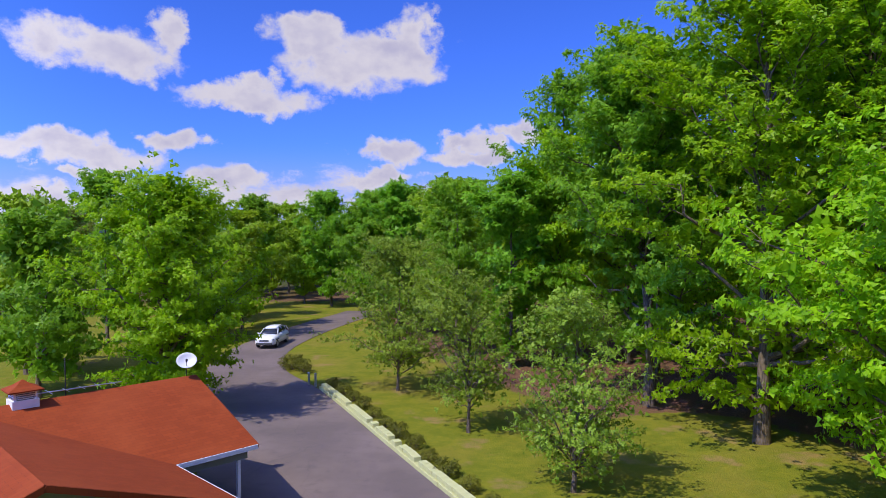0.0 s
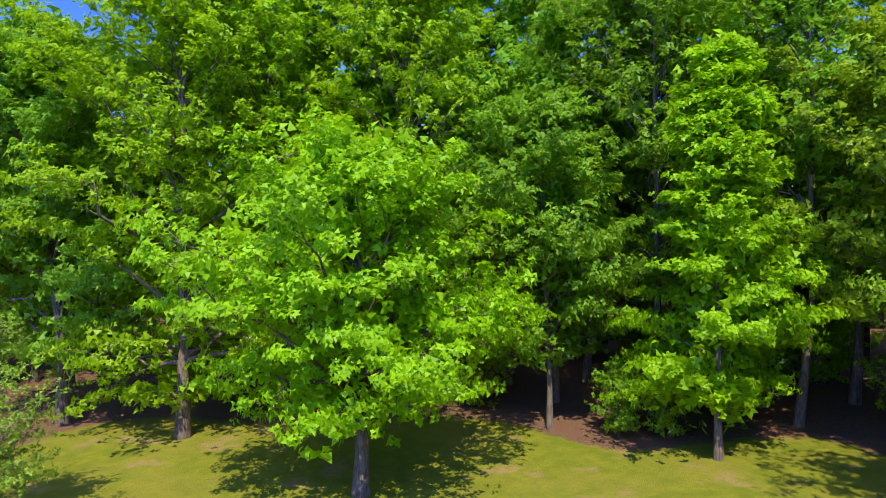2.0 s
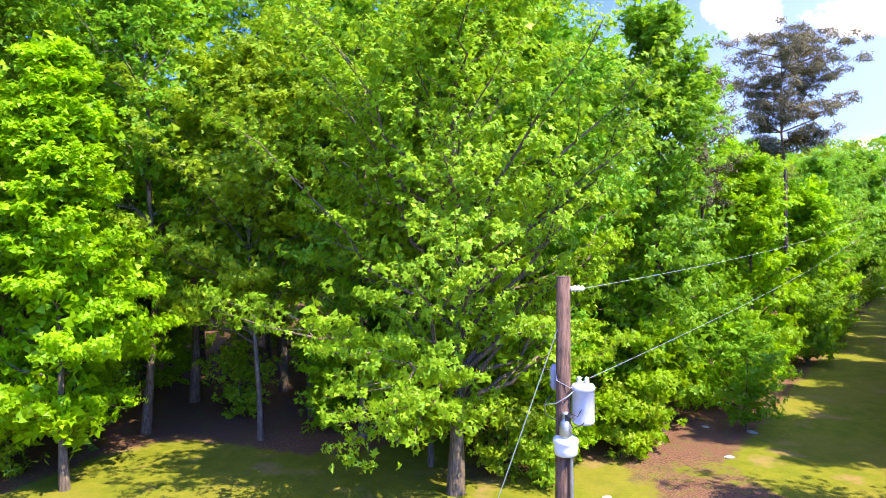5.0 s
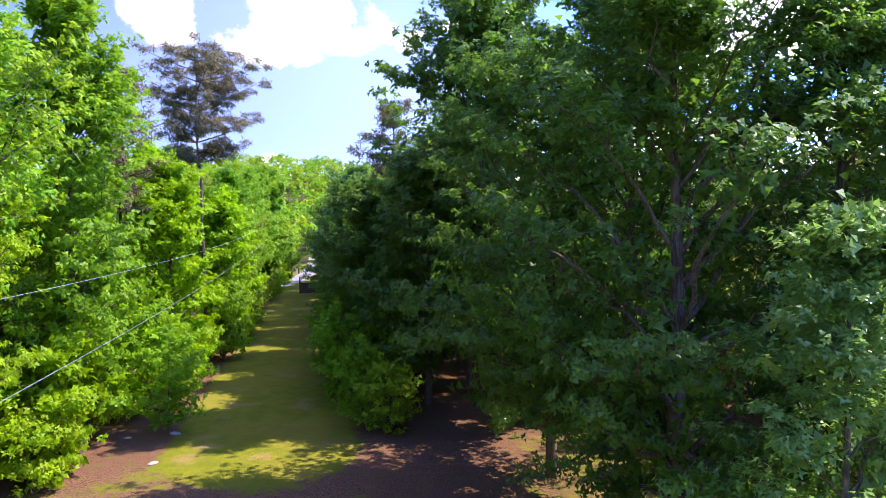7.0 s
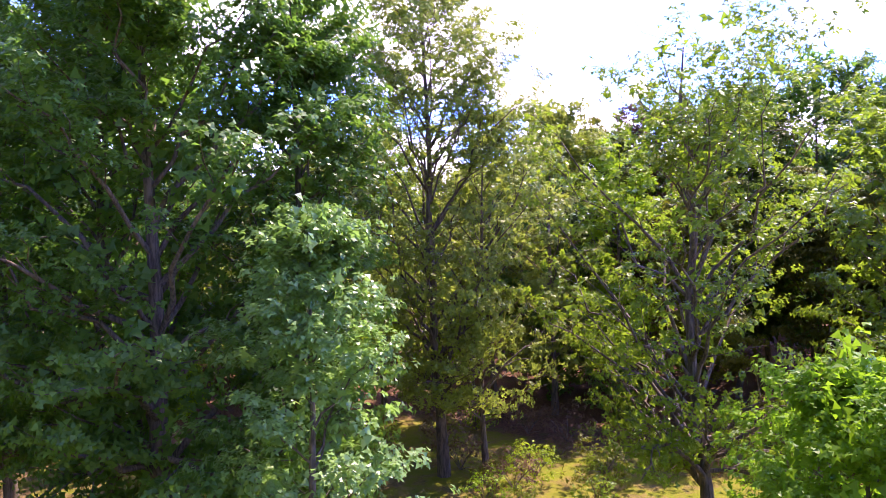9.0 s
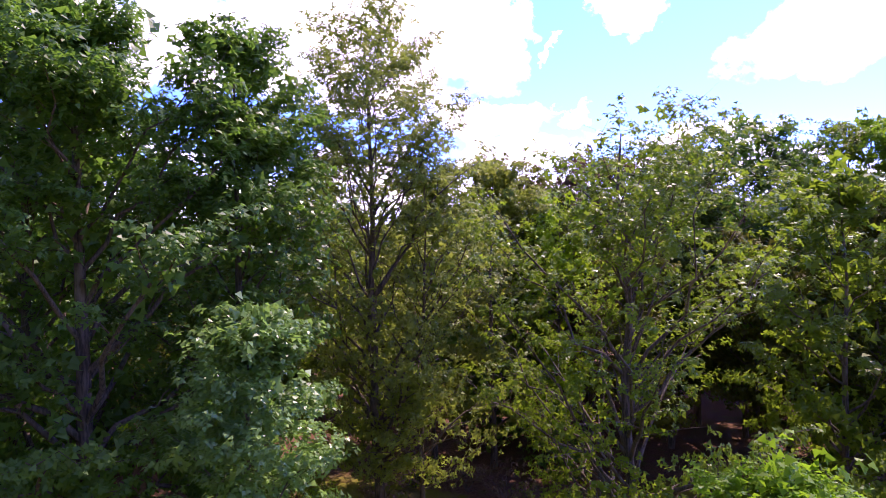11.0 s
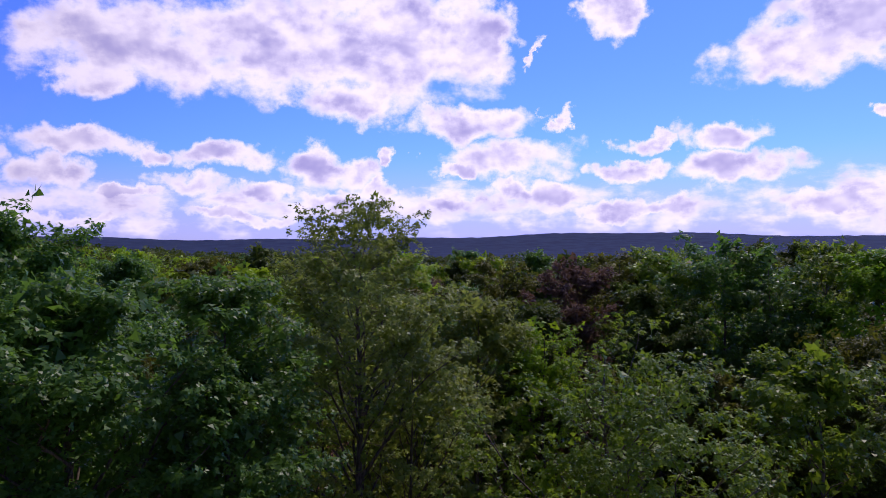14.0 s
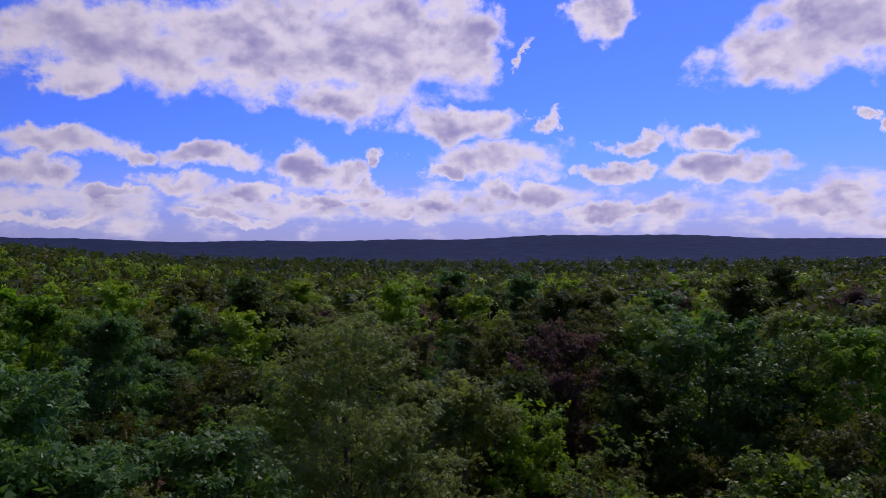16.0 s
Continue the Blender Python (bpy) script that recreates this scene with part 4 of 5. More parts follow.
def utility_pole():
    top = 8.68
    away = bearing(128)      # the line runs down the lane
    side = bearing(218)      # towards the camera's right hand
    p = thing("utility_pole", "weathered brown wooden utility pole with a grey transformer", "utility pole", pose(POLE.x, POLE.y, terrain(POLE.x, POLE.y)))
    v, q = tubes([(np.array([[0.03, 0.12, -0.2], [0.03, 0.09, 2], [0.02, 0.05, 5], [0, 0, top - 0.02], [0, 0, top]]), np.array([0.165, 0.155, 0.14, 0.122, 0.10]))], 18)
    put("shaft", mesh_from("shaft", v, q, POLE_WOOD, True), p)
    part("top_cap", lathe(bmesh.new(), [(0.115, -0.02), (0.118, 0.0), (0.02, 0.012)], (0, 0, top), 18), POLE_WOOD, p)
    # transformer tank on the right, slightly behind
    t = side * 0.30 + away * 0.10
    tank = part("transformer", lathe(bmesh.new(), [(0.17, 0), (0.195, 0.02), (0.20, 0.05), (0.20, 0.60), (0.215, 0.61), (0.215, 0.66), (0.19, 0.70), (0.08, 0.735)], (t.x, t.y, 6.05), 26), TANK, p, "light grey transformer tank", True)
    for dx, dz in ((0.07, 0.0), (-0.07, 0.0)):
        b = t + side * dx
        part("bushing", lathe(bmesh.new(), [(0.03, 0), (0.05, 0.02), (0.03, 0.04), (0.05, 0.06), (0.03, 0.08), (0.045, 0.1), (0.02, 0.13)], (b.x, b.y, 6.76), 14), PORCELAIN, tank, "white ribbed bushing", True)
    part("tank_bracket", boxed((0.28, 0.08, 0.06), (t.x * 0.5, t.y * 0.5, 6.18), (0, 0, math.degrees(math.atan2(t.y, t.x)))), METAL, p)
    part("tank_bracket", boxed((0.28, 0.08, 0.06), (t.x * 0.5, t.y * 0.5, 6.61), (0, 0, math.degrees(math.atan2(t.y, t.x)))), METAL, p)
    # arrester on the other side
    a = side * -0.22 + away * 0.05
    part("arrester", lathe(bmesh.new(), [(0.04, 0)] + [(0.085 if k % 2 else 0.06, 0.05 + 0.045 * k) for k in range(9)] + [(0.03, 0.47)], (a.x, a.y, 6.61), 16), plain("grey_polymer", (0.25, 0.26, 0.30), (0.33, 0.34, 0.38), 3, 0.5), p, "ribbed grey surge arrester", True)
    # meter hood and collar facing the camera
    f = bearing(288) * 0.17
    part("conduit_head", lathe(bmesh.new(), [(0.09, 0), (0.11, 0.02), (0.105, 0.18), (0.09, 0.26), (0.055, 0.30), (0.05, 0.38), (0.07, 0.40), (0.05, 0.44)], (f.x, f.y, 5.85), 20), METAL, p, "grey metal conduit head", True)
    part("collar", lathe(bmesh.new(), [(0.17, 0), (0.205, 0.03), (0.215, 0.12), (0.22, 0.22), (0.235, 0.24), (0.225, 0.30), (0.15, 0.36)], (f.x * 0.45, f.y * 0.45, 5.49), 26), PORCELAIN, p, "white sheet metal collar", True)
    g = bearing(250) * 0.17
    put("conduit", wire_mesh("conduit", [(g.x, g.y, 0), (g.x, g.y, 3), (g.x * 0.95, g.y * 0.95, 5.53)], 0.03, METAL, 8), p, "grey riser conduit")
    # insulator arm at the top
    s = side * 0.12
    ins = part("insulator", lathe(bmesh.new(), [(0.02, 0), (0.055, 0.02), (0.03, 0.06), (0.065, 0.09), (0.03, 0.13), (0.065, 0.16), (0.03, 0.20), (0.055, 0.23), (0.02, 0.27)], n=16), PORCELAIN, p, "white strain insulator", True)
    d = (side * 0.75 + away * 0.65).normalized()
    ins.matrix_basis = Matrix.Translation((s.x, s.y, top - 0.22)) @ d.to_track_quat("Z", "Y").to_matrix().to_4x4()
    # short leads round the tank
    def lead(points, r=0.008, mat=WIRE, name="lead"):
        put(name, wire_mesh(name, [tuple(side * a + away * b) [:2] + (z,) for a, b, z in points], r, mat), p)
    lead([(-0.2, 0.05, 7.08), (-0.1, -0.14, 6.83), (0.15, -0.12, 6.71), (0.30, 0.08, 6.88)])
    lead([(-0.36, -0.05, 6.35), (-0.1, -0.18, 6.43), (0.12, -0.16, 6.58), (0.24, 0.02, 6.71)], 0.012)
    lead([(0.10, -0.16, 6.19), (0.22, -0.22, 6.03), (0.36, -0.10, 6.09), (0.44, 0.10, 6.33), (0.46, 0.12, 6.58)], 0.012, BLACK)
    lead([(0.05, -0.17, 6.18), (0.16, -0.24, 6.31), (0.28, -0.16, 6.23), (0.40, 0.0, 6.49), (0.40, 0.1, 6.73)], 0.010, BLACK)
    lead([(-0.1, -0.15, 6.11), (-0.3, -0.16, 6.19), (-0.36, -0.1, 6.37), (-0.22, 0.0, 6.55)], 0.010, BLACK)
    part("terminal", boxed((0.10, 0.09, 0.12), (*(side * 0.09 + away * -0.17)[:2], 6.20), bevel=0.015), BLACK, p, "black cable terminal")
    return d


LINE_DIR = utility_pole()


def span(name, a, b, sag, r, label):
    pts = [a + (b - a) * t - Vector((0, 0, sag * 4 * t * (1 - t))) for t in np.linspace(0, 1, 24)]
    tagged(put(name, wire_mesh(name, [tuple(v) for v in pts], r, WIRE)), label, "wire")


_s, _a = bearing(218), bearing(128)
tip = POLE + Vector((0, 0, 8.46)) + _s * 0.12 + LINE_DIR * 0.27
span("power_line", tip, Vector((44, -37, 9.9)), 0.35, 0.0045, "thin aluminium power line running from the pole into the trees")
span("neutral_line", POLE + _s * 0.36 + _a * 0.12 + Vector((0, 0, 6.84)), Vector((44, -37.5, 8.9)), 0.35, 0.0045, "thin aluminium neutral line running from the pole")
span("guy_wire", POLE + bearing(350) * 0.13 + Vector((0, 0, 7.75)), Vector((12.4, -1.1, 0.05)), 0.05, 0.008, "steel guy wire from the pole to the ground")

# ---- trees that stand apart ----
H1 = "spreading hickory in fresh bright green spring leaf on the lawn"


def big(seed, x, y, height, base, radius, shape, kind, label, name, leaf=0.22, dense=3.0, trunk=0.24, rise=0.25, **kw):
    tree(grow(seed, height, base, radius, shape, kind, leaf, dense, trunk, rise, split=True, **kw), x, y, label, name)


big(1, 15.3, 18.7, 13.2, 2.7, 6.6, "dome", "hickory", H1, "hickory_tree", 0.25, 3.6, 0.27, 0.05, spray=0.3, limbs=46)
big(2, 14.1, 30.0, 23.5, 0.9, 6.0, "column", "hickory", "tall hickory in bright green leaf with a flared pale trunk", "hickory_tree", 0.25, 2.2, 0.30, 0.1, spray=0.3, core=0.1)
big(3, 11.2, 37.0, 20.6, 3.0, 5.8, "dome", "maple", "tall green maple at the edge of the woods", "maple_tree", 0.26, 2.8, 0.28, 0.25, spray=0.3)
big(4, 26.4, 18.2, 16.0, 3.4, 4.8, "column", "maple", "slim maple with pale trunk at the lawn's edge", "maple_tree", 0.24, 2.8, 0.14, 0.2)
big(5, 27.3, 10.6, 17.0, 1.8, 4.6, "cone", "hickory", "narrow young hickory in bright green leaf", "hickory_tree", 0.25, 3.4, 0.16, 0.1, spray=0.28)
big(6, 32.0, 3.9, 18.5, 5.5, 5.0, "spread", "oak", "slim oak with a high open crown", "oak_tree", 0.22, 2.2, 0.13, 0.4)
big(7, 24.0, -3.9, 20.5, 2.6, 7.2, "spread", "oak", "large oak in light green spring leaf behind the pole", "oak_tree", 0.185, 2.1, 0.27, 0.45, bare=0.08, most=12000, limbs=60, forks=9, core=0.12)
big(8, 27.1, -3.4, 15, 2.2, 3.8, "column", "oak", "slender oak beside the large oak", "oak_tree", 0.21, 2.2, 0.11, 0.4)
big(9, 20.5, 31.5, 26, 4.0, 5.8, "column", "hickory", "tall hickory at the edge of the woods", "hickory_tree", 0.28, 1.9, 0.24, 0.2, core=0.1)
big(10, 24.5, 25.5, 26, 5.0, 5.6, "column", "hickory", "tall hickory rising behind the lawn trees", "hickory_tree", 0.28, 1.9, 0.22, 0.2, core=0.1)
big(22, 31.5, 15.5, 25.5, 6.0, 5.2, "column", "maple", "tall maple in the woods behind the lawn", "maple_tree", 0.27, 1.8, 0.20, 0.3, core=0.1)
big(23, 34.0, 9.5, 25.5, 7.0, 5.0, "column", "maple", "tall maple in the woods behind the lawn", "maple_tree", 0.27, 1.8, 0.20, 0.3, core=0.1)
big(24, 31.5, -0.8, 23.5, 6.0, 4.8, "column", "maple", "tall green maple behind the slim oak", "maple_tree", 0.26, 1.8, 0.18, 0.3, core=0.1)
big(25, 30.0, -8.5, 20.5, 3.5, 5.2, "column", "maple", "tall green maple beside the lane", "maple_tree", 0.26, 2.6, 0.2, 0.3)
big(33, 29.8, -14.8, 20.0, 3.0, 3.6, "column", "maple", "tall narrow maple at the lane's mouth", "maple_tree", 0.25, 2.6, 0.16, 0.3)
# young lawn trees
for seed, x, y, h, base, r in ((11, 4.7, 24.8, 7.4, 0.9, 2.8), (12, 1.1, 32.6, 8.0, 1.5, 2.4), (13, -2.9, 41.2, 9.6, 1.3, 4.0)):
    big(seed, x, y, h, base, r, "column", "grey", "young thinly leaved pear tree with ascending limbs on the lawn", "pear_tree", 0.12, 1.2, 0.085, 1.25, spray=0.16, limbs=34, blades=6, forks=8, most=5200)
# round tree behind the house
big(14, -15.0, 36.6, 13.0, 1.2, 5.0, "dome", "hickory", "broad yellow-green hickory beside the driveway behind the house", "hickory_tree", 0.23, 2.9, 0.26, 0.15, spray=0.32, limbs=44)
# trees facing away from the sun; sweetgum leaves are coloured darker for that shade
big(15, 5.0, -17.6, 16.9, 2.4, 4.6, "column", "dark", "large sweetgum standing in its own shade, leaves coloured darker", "sweetgum_tree", 0.18, 2.4, 0.28, 0.45, most=7500, core=0.1)
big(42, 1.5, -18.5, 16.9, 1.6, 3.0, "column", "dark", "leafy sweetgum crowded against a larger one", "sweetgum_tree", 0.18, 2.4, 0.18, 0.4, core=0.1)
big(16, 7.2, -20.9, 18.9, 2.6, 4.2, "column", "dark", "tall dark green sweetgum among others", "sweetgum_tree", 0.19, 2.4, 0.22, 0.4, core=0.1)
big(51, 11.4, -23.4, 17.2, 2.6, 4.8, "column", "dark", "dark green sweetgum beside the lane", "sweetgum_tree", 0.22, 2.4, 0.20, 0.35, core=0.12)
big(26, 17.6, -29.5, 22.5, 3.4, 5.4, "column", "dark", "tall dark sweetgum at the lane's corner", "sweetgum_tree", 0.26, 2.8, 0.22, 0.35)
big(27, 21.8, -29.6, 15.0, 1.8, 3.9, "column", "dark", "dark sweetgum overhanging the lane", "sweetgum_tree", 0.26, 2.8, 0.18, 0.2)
big(117, 1.1, -13.9, 9.8, 0.4, 3.4, "cone", "silver", "young silver maple, its pale glossy green leaves coloured lighter for sunlight", "maple_tree", 0.15, 1.9, 0.12, 0.7, spray=0.2, limbs=30, wild=1.9, core=0.06)
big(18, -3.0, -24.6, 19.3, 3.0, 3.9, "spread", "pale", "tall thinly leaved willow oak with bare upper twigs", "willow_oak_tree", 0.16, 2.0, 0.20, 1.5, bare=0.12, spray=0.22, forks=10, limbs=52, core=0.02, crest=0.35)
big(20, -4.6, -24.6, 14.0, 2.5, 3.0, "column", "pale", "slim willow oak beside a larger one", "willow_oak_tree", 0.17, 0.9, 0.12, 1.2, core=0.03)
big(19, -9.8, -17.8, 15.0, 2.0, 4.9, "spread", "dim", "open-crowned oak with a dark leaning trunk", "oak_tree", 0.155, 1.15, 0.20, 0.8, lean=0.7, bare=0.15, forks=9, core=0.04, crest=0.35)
big(21, -8.8, -10.8, 6.9, 0.4, 2.6, "dome", "maple", "low bright green young maple", "maple_tree", 0.14, 2.4, 0.08, 0.3)
for seed, az_, d_, h, r, kind, label, name in ((43, 201.6, 35, 13.6, 2.5, "oak", "yellow-green young hickory in the woods", "hickory_tree"),
                                              (44, 216.4, 41, 17.8, 4.2, "dark", "tall dark sweetgum rising over the woods", "sweetgum_tree"),
                                              (45, 204.6, 43, 16.6, 3.9, "rust", "half bare rusty brown tree in the woods", "bare_tree"),
                                              (46, 211, 46, 17.6, 3.4, "dim", "green maple rising in the woods", "maple_tree"),
                                              (47, 223, 27, 13.6, 4.0, "dim", "green maple beside the oak", "maple_tree"),
                                              (48, 196.5, 33, 15.4, 3.0, "pale", "thinly leaved willow oak in the woods", "willow_oak_tree"),
                                              (50, 191.5, 33, 15.0, 2.6, "pale", "thinly leaved willow oak with yellowing leaves", "willow_oak_tree"),
                                              (54, 213, 43, 17.0, 3.6, "dim", "tall green oak rising in the woods", "oak_tree"),
                                              (55, 219.5, 40, 17.0, 3.8, "dark", "tall dark sweetgum among the woods", "sweetgum_tree"),
                                              (56, 223, 43, 17.6, 4.0, "dim", "tall green oak rising in the woods", "oak_tree"),
                                              (57, 227, 40, 17.2, 4.0, "maple", "tall green maple rising in the woods", "maple_tree"),
                                              (58, 208, 47, 17.0, 3.6, "olive", "olive green post oak rising in the woods", "post_oak_tree"),
                                              (59, 199, 46, 16.6, 3.6, "olive", "olive green post oak rising in the woods", "post_oak_tree"),
                                              (49, 182, 33, 15.5, 3.6, "dim", "oak in light green leaf behind the willow oak", "oak_tree")):
    p_ = bearing(az_, 0, d_)
    big(seed, p_.x, p_.y, h, 2.2, r, "column", kind, label, name, 0.23, 1.7, 0.15, 0.6, limbs=26, core=0.08)
# beyond the drive and the young trees
for seed, x, y, h, r, kind in ((34, 4.5, 47.5, 14.0, 3.6, "maple"), (35, 0.2, 57.5, 14.5, 4.2, "oak"), (36, -4.2, 67.0, 15.0, 4.6, "maple"), (37, 8.8, 50.0, 17.0, 4.4, "hickory"),
                               (38, -24.5, 40.5, 11.6, 4.2, "maple"), (39, -29.5, 47.5, 12.5, 4.6, "oak"), (40, -22.5, 62.0, 13.5, 4.6, "oak"), (41, -8.2, 79.0, 15.0, 4.8, "maple")):
    big(seed, x, y, h, 1.4, r, "dome", kind, "leafy green tree beyond the driveway and lawn", {"maple": "maple_tree", "oak": "oak_tree", "hickory": "hickory_tree", "dark": "sweetgum_tree"}[kind], 0.34, 2.8, 0.16, 0.3, limbs=24, spray=0.34)
# leafy trees along the lane's sunny side
big(28, 27.6, -12.9, 5.4, 0.3, 2.6, "dome", "hickory", "bushy bright green young hickory beside the lane", "hickory_tree", 0.22, 3.0, 0.07, 0.3)
big(29, 30.8, -15.6, 7.8, 0.4, 2.6, "column", "maple", "bushy blue-green young maple beside the lane", "maple_tree", 0.22, 3.0, 0.08, 0.4)
big(30, 36.0, -23.6, 13.8, 0.8, 3.0, "column", "hickory", "yellow-green young tree beside the lane", "hickory_tree", 0.24, 2.8, 0.12, 0.4)
big(52, 43.0, -32.2, 12.6, 0.6, 2.8, "column", "hickory", "slim yellow-green young tree at the lane's edge", "hickory_tree", 0.26, 2.6, 0.12, 0.4)
big(53, 52.0, -40.6, 11.5, 0.6, 3.2, "dome", "pale", "pale yellow young tree at the lane's edge", "willow_oak_tree", 0.28, 2.6, 0.12, 0.4)
# pines by the lane
tree(pine(31, 22.3, 14.2, 5.0, 11, 84, 0.2, 6), 42.3, -30.2, "tall pine with a dense brownish green top", "pine_tree")
tree(pine(35, 18.8, 10.5, 2.4, 10, 24, 0.16, 4), 35.6, -20.4, "thin sparse pine leaning beside a fuller one", "pine_tree")
tree(pine(32, 18.5, 11.5, 2.8, 6, 54), 30.5, -37.4, "pine with open tufted limbs above the dark trees", "pine_tree")

# ---- the woods ----
MID = [grow(50 + i, h, base, r, shape, kind, leaf, dense, 0.17, rise, limbs=26, spray=0.3, most=4200, bare=bare, blades=6, core=0.12)
       for i, (h, base, r, shape, kind, leaf, dense, rise, bare) in enumerate(((18, 6.5, 4.4, "column", "oak", 0.28, 1.9, 0.5, 0), (20, 7, 4.7, "column", "maple", 0.29, 1.9, 0.4, 0),
                                                                    (17, 5.5, 4.5, "dome", "hickory", 0.29, 2.0, 0.3, 0), (16, 4.5, 3.9, "column", "pale", 0.24, 1.5, 0.9, 0.06),
                                                                    (19, 4.5, 4.5, "column", "dark", 0.28, 2.8, 0.4, 0), (17, 4, 4.4, "dome", "olive", 0.27, 2.4, 0.6, 0), (18, 4, 4.6, "column", "deep", 0.28, 2.6, 0.5, 0)))]
LOW = [grow(60, 5.5, 0.5, 2.3, "dome", "hickory", 0.24, 2.0, 0.06, 0.3, most=900, twiggy=False, blades=6), grow(61, 6.5, 0.8, 2.1, "column", "maple", 0.24, 2.0, 0.06, 0.4, most=900, twiggy=False, blades=6),
       grow(62, 4.2, 0.4, 2.0, "dome", "oak", 0.22, 2.0, 0.05, 0.4, most=900, twiggy=False, blades=6), grow(63, 7.5, 0.8, 2.5, "column", "dark", 0.26, 2.0, 0.07, 0.4, most=900, twiggy=False, blades=6)]
BACK = [grow(70 + i, h, 2.2, r, shape, kind, size, 2.6, 0.18, 0.5, limbs=22, forks=5, spray=0.45, twiggy=False, bare=bare, most=2200, blades=6)
        for i, (h, r, shape, kind, size, bare) in enumerate(((17, 5.6, "dome", "oak", 0.5, 0), (19, 5.2, "column", "maple", 0.5, 0), (16, 5.4, "dome", "hickory", 0.5, 0),
                                                             (17, 5.0, "column", "pale", 0.46, 0), (17, 5.4, "dome", "dark", 0.5, 0), (16, 5.4, "dome", "olive", 0.48, 0), (18, 5.4, "column", "deep", 0.5, 0), (15, 4.4, "column", "rust", 0.36, 0.1)))]
WORDS = ["oak in light green leaf standing in the woods", "green maple standing in the woods", "bright green hickory standing in the woods",
         "thinly leaved willow oak standing in the woods", "dark green sweetgum standing in the woods", "olive green post oak standing in the woods", "deep green water oak standing in the woods"]
KINDS = ["oak_tree", "maple_tree", "hickory_tree", "willow_oak_tree", "sweetgum_tree", "post_oak_tree", "water_oak_tree"]
taken = [(o.location.x, o.location.y, 3.6) for o in scene.objects if o.get("category") == "tree"]


# the tallest trees, closing the skyline behind the lawn
for az_, d_, k, sc in ((33, 42, 2, 1.45), (39.5, 40, 1, 1.35), (46, 43, 2, 1.5), (52, 41, 1, 1.38), (58.5, 42, 0, 1.45), (65, 41, 1, 1.4), (71, 43, 2, 1.5), (78, 41, 0, 1.4), (85, 42, 1, 1.35), (92, 43, 0, 1.35)):
    p_ = bearing(az_, 0, d_)
    tree(MID[k], p_.x, p_.y, WORDS[k], KINDS[k], turn=az_ * 37, scale=sc, group="trees of the woods")
    taken.append((p_.x, p_.y, 4.5))


def scatter(count, r0, r1, az0, az1, gap, rng, limit=0.6):
    out, tries = [], 0
    while len(out) < count and tries < count * 60:
        tries += 1
        az, d = rng.uniform(az0, az1), math.sqrt(rng.uniform(r0 * r0, r1 * r1))
        p = bearing(az, 0, d)
        if woods(p.x, p.y) < limit or near_line(p.x, p.y, *LANE) < (5.4 if d < 60 else 4.4):
            continue
        if any((p.x - a) ** 2 + (p.y - b) ** 2 < (0.5 * (g + gap)) ** 2 for a, b, g in taken):
            continue
        taken.append((p.x, p.y, gap))
        out.append((p.x, p.y))
    return out


def wood(spots, kinds, lo, hi, rng, group="trees of the woods"):
    for x, y in spots:
        k = rng.choice(kinds)
        tree(MID[k], x, y, WORDS[k], KINDS[k], turn=rng.uniform(0, 360), scale=rng.uniform(lo, hi), group=group)


rng = random.Random(21)
wood(scatter(16, 46, 60, 10, 42, 4.8, rng), (0, 1, 1, 2, 2), 1.05, 1.25, rng)
wood(scatter(34, 33, 56, 42, 112, 4.8, rng), (0, 1, 1, 2, 2), 1.05, 1.25, rng)        # tall woods beyond the lawn
wood(scatter(16, 34, 75, 112, 131, 4.2, rng), (0, 1, 2, 2, 3), 0.7, 0.98, rng)               # sunny side of the lane
wood(scatter(24, 32, 75, 141.5, 160, 4.4, rng), (4, 4, 1, 4, 0), 0.72, 0.95, rng)               # shaded side of the lane, mostly in darkened sweetgum leaves
wood(scatter(50, 28, 60, 160, 240, 4.6, rng), (3, 4, 5, 5, 6, 6), 0.62, 0.9, rng)           # woods to the south, in darker leaf kinds that carry backlit shade
wood(scatter(26, 52, 85, -42, 12, 5.0, rng), (0, 1, 2, 0, 1), 0.58, 0.74, rng)               # beyond the drive
for x, y, k, sc in ((25.4, -6.2, 2, 0.9), (26.2, -8.6, 0, 0.75), (27.6, -6.6, 1, 0.8), (24.0, -7.4, 2, 0.6), (28.6, -10.4, 0, 0.9), (26.6, -11.4, 2, 0.7), (33.0, 1.0, 0, 0.8)):
    tree(LOW[k], x, y, "leafy green sapling at the edge of the lawn", "sapling", turn=x * 61, scale=sc, group="saplings of the woods")
for x, y in scatter(105, 30, 60, 40, 236, 2.4, rng):
    k = rng.randrange(4)
    tree(LOW[k], x, y, "leafy green sapling under the taller trees", "sapling", turn=rng.uniform(0, 360), scale=rng.uniform(0.5, 1.05), group="saplings of the woods")
for x, y in scatter(430, 54, 150, -45, 240, 5.6, rng):
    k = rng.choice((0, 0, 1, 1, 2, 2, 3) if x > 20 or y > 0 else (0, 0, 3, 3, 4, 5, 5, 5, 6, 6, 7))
    tree(BACK[k], x, y, (WORDS + ["half bare rusty brown tree in the woods"])[k], (KINDS + ["bare_tree"])[k], turn=rng.uniform(0, 360),
         scale=rng.uniform(0.62, 1.0), group="far trees of the woods")


along_lane = Vector((1, -1, 0)).normalized()
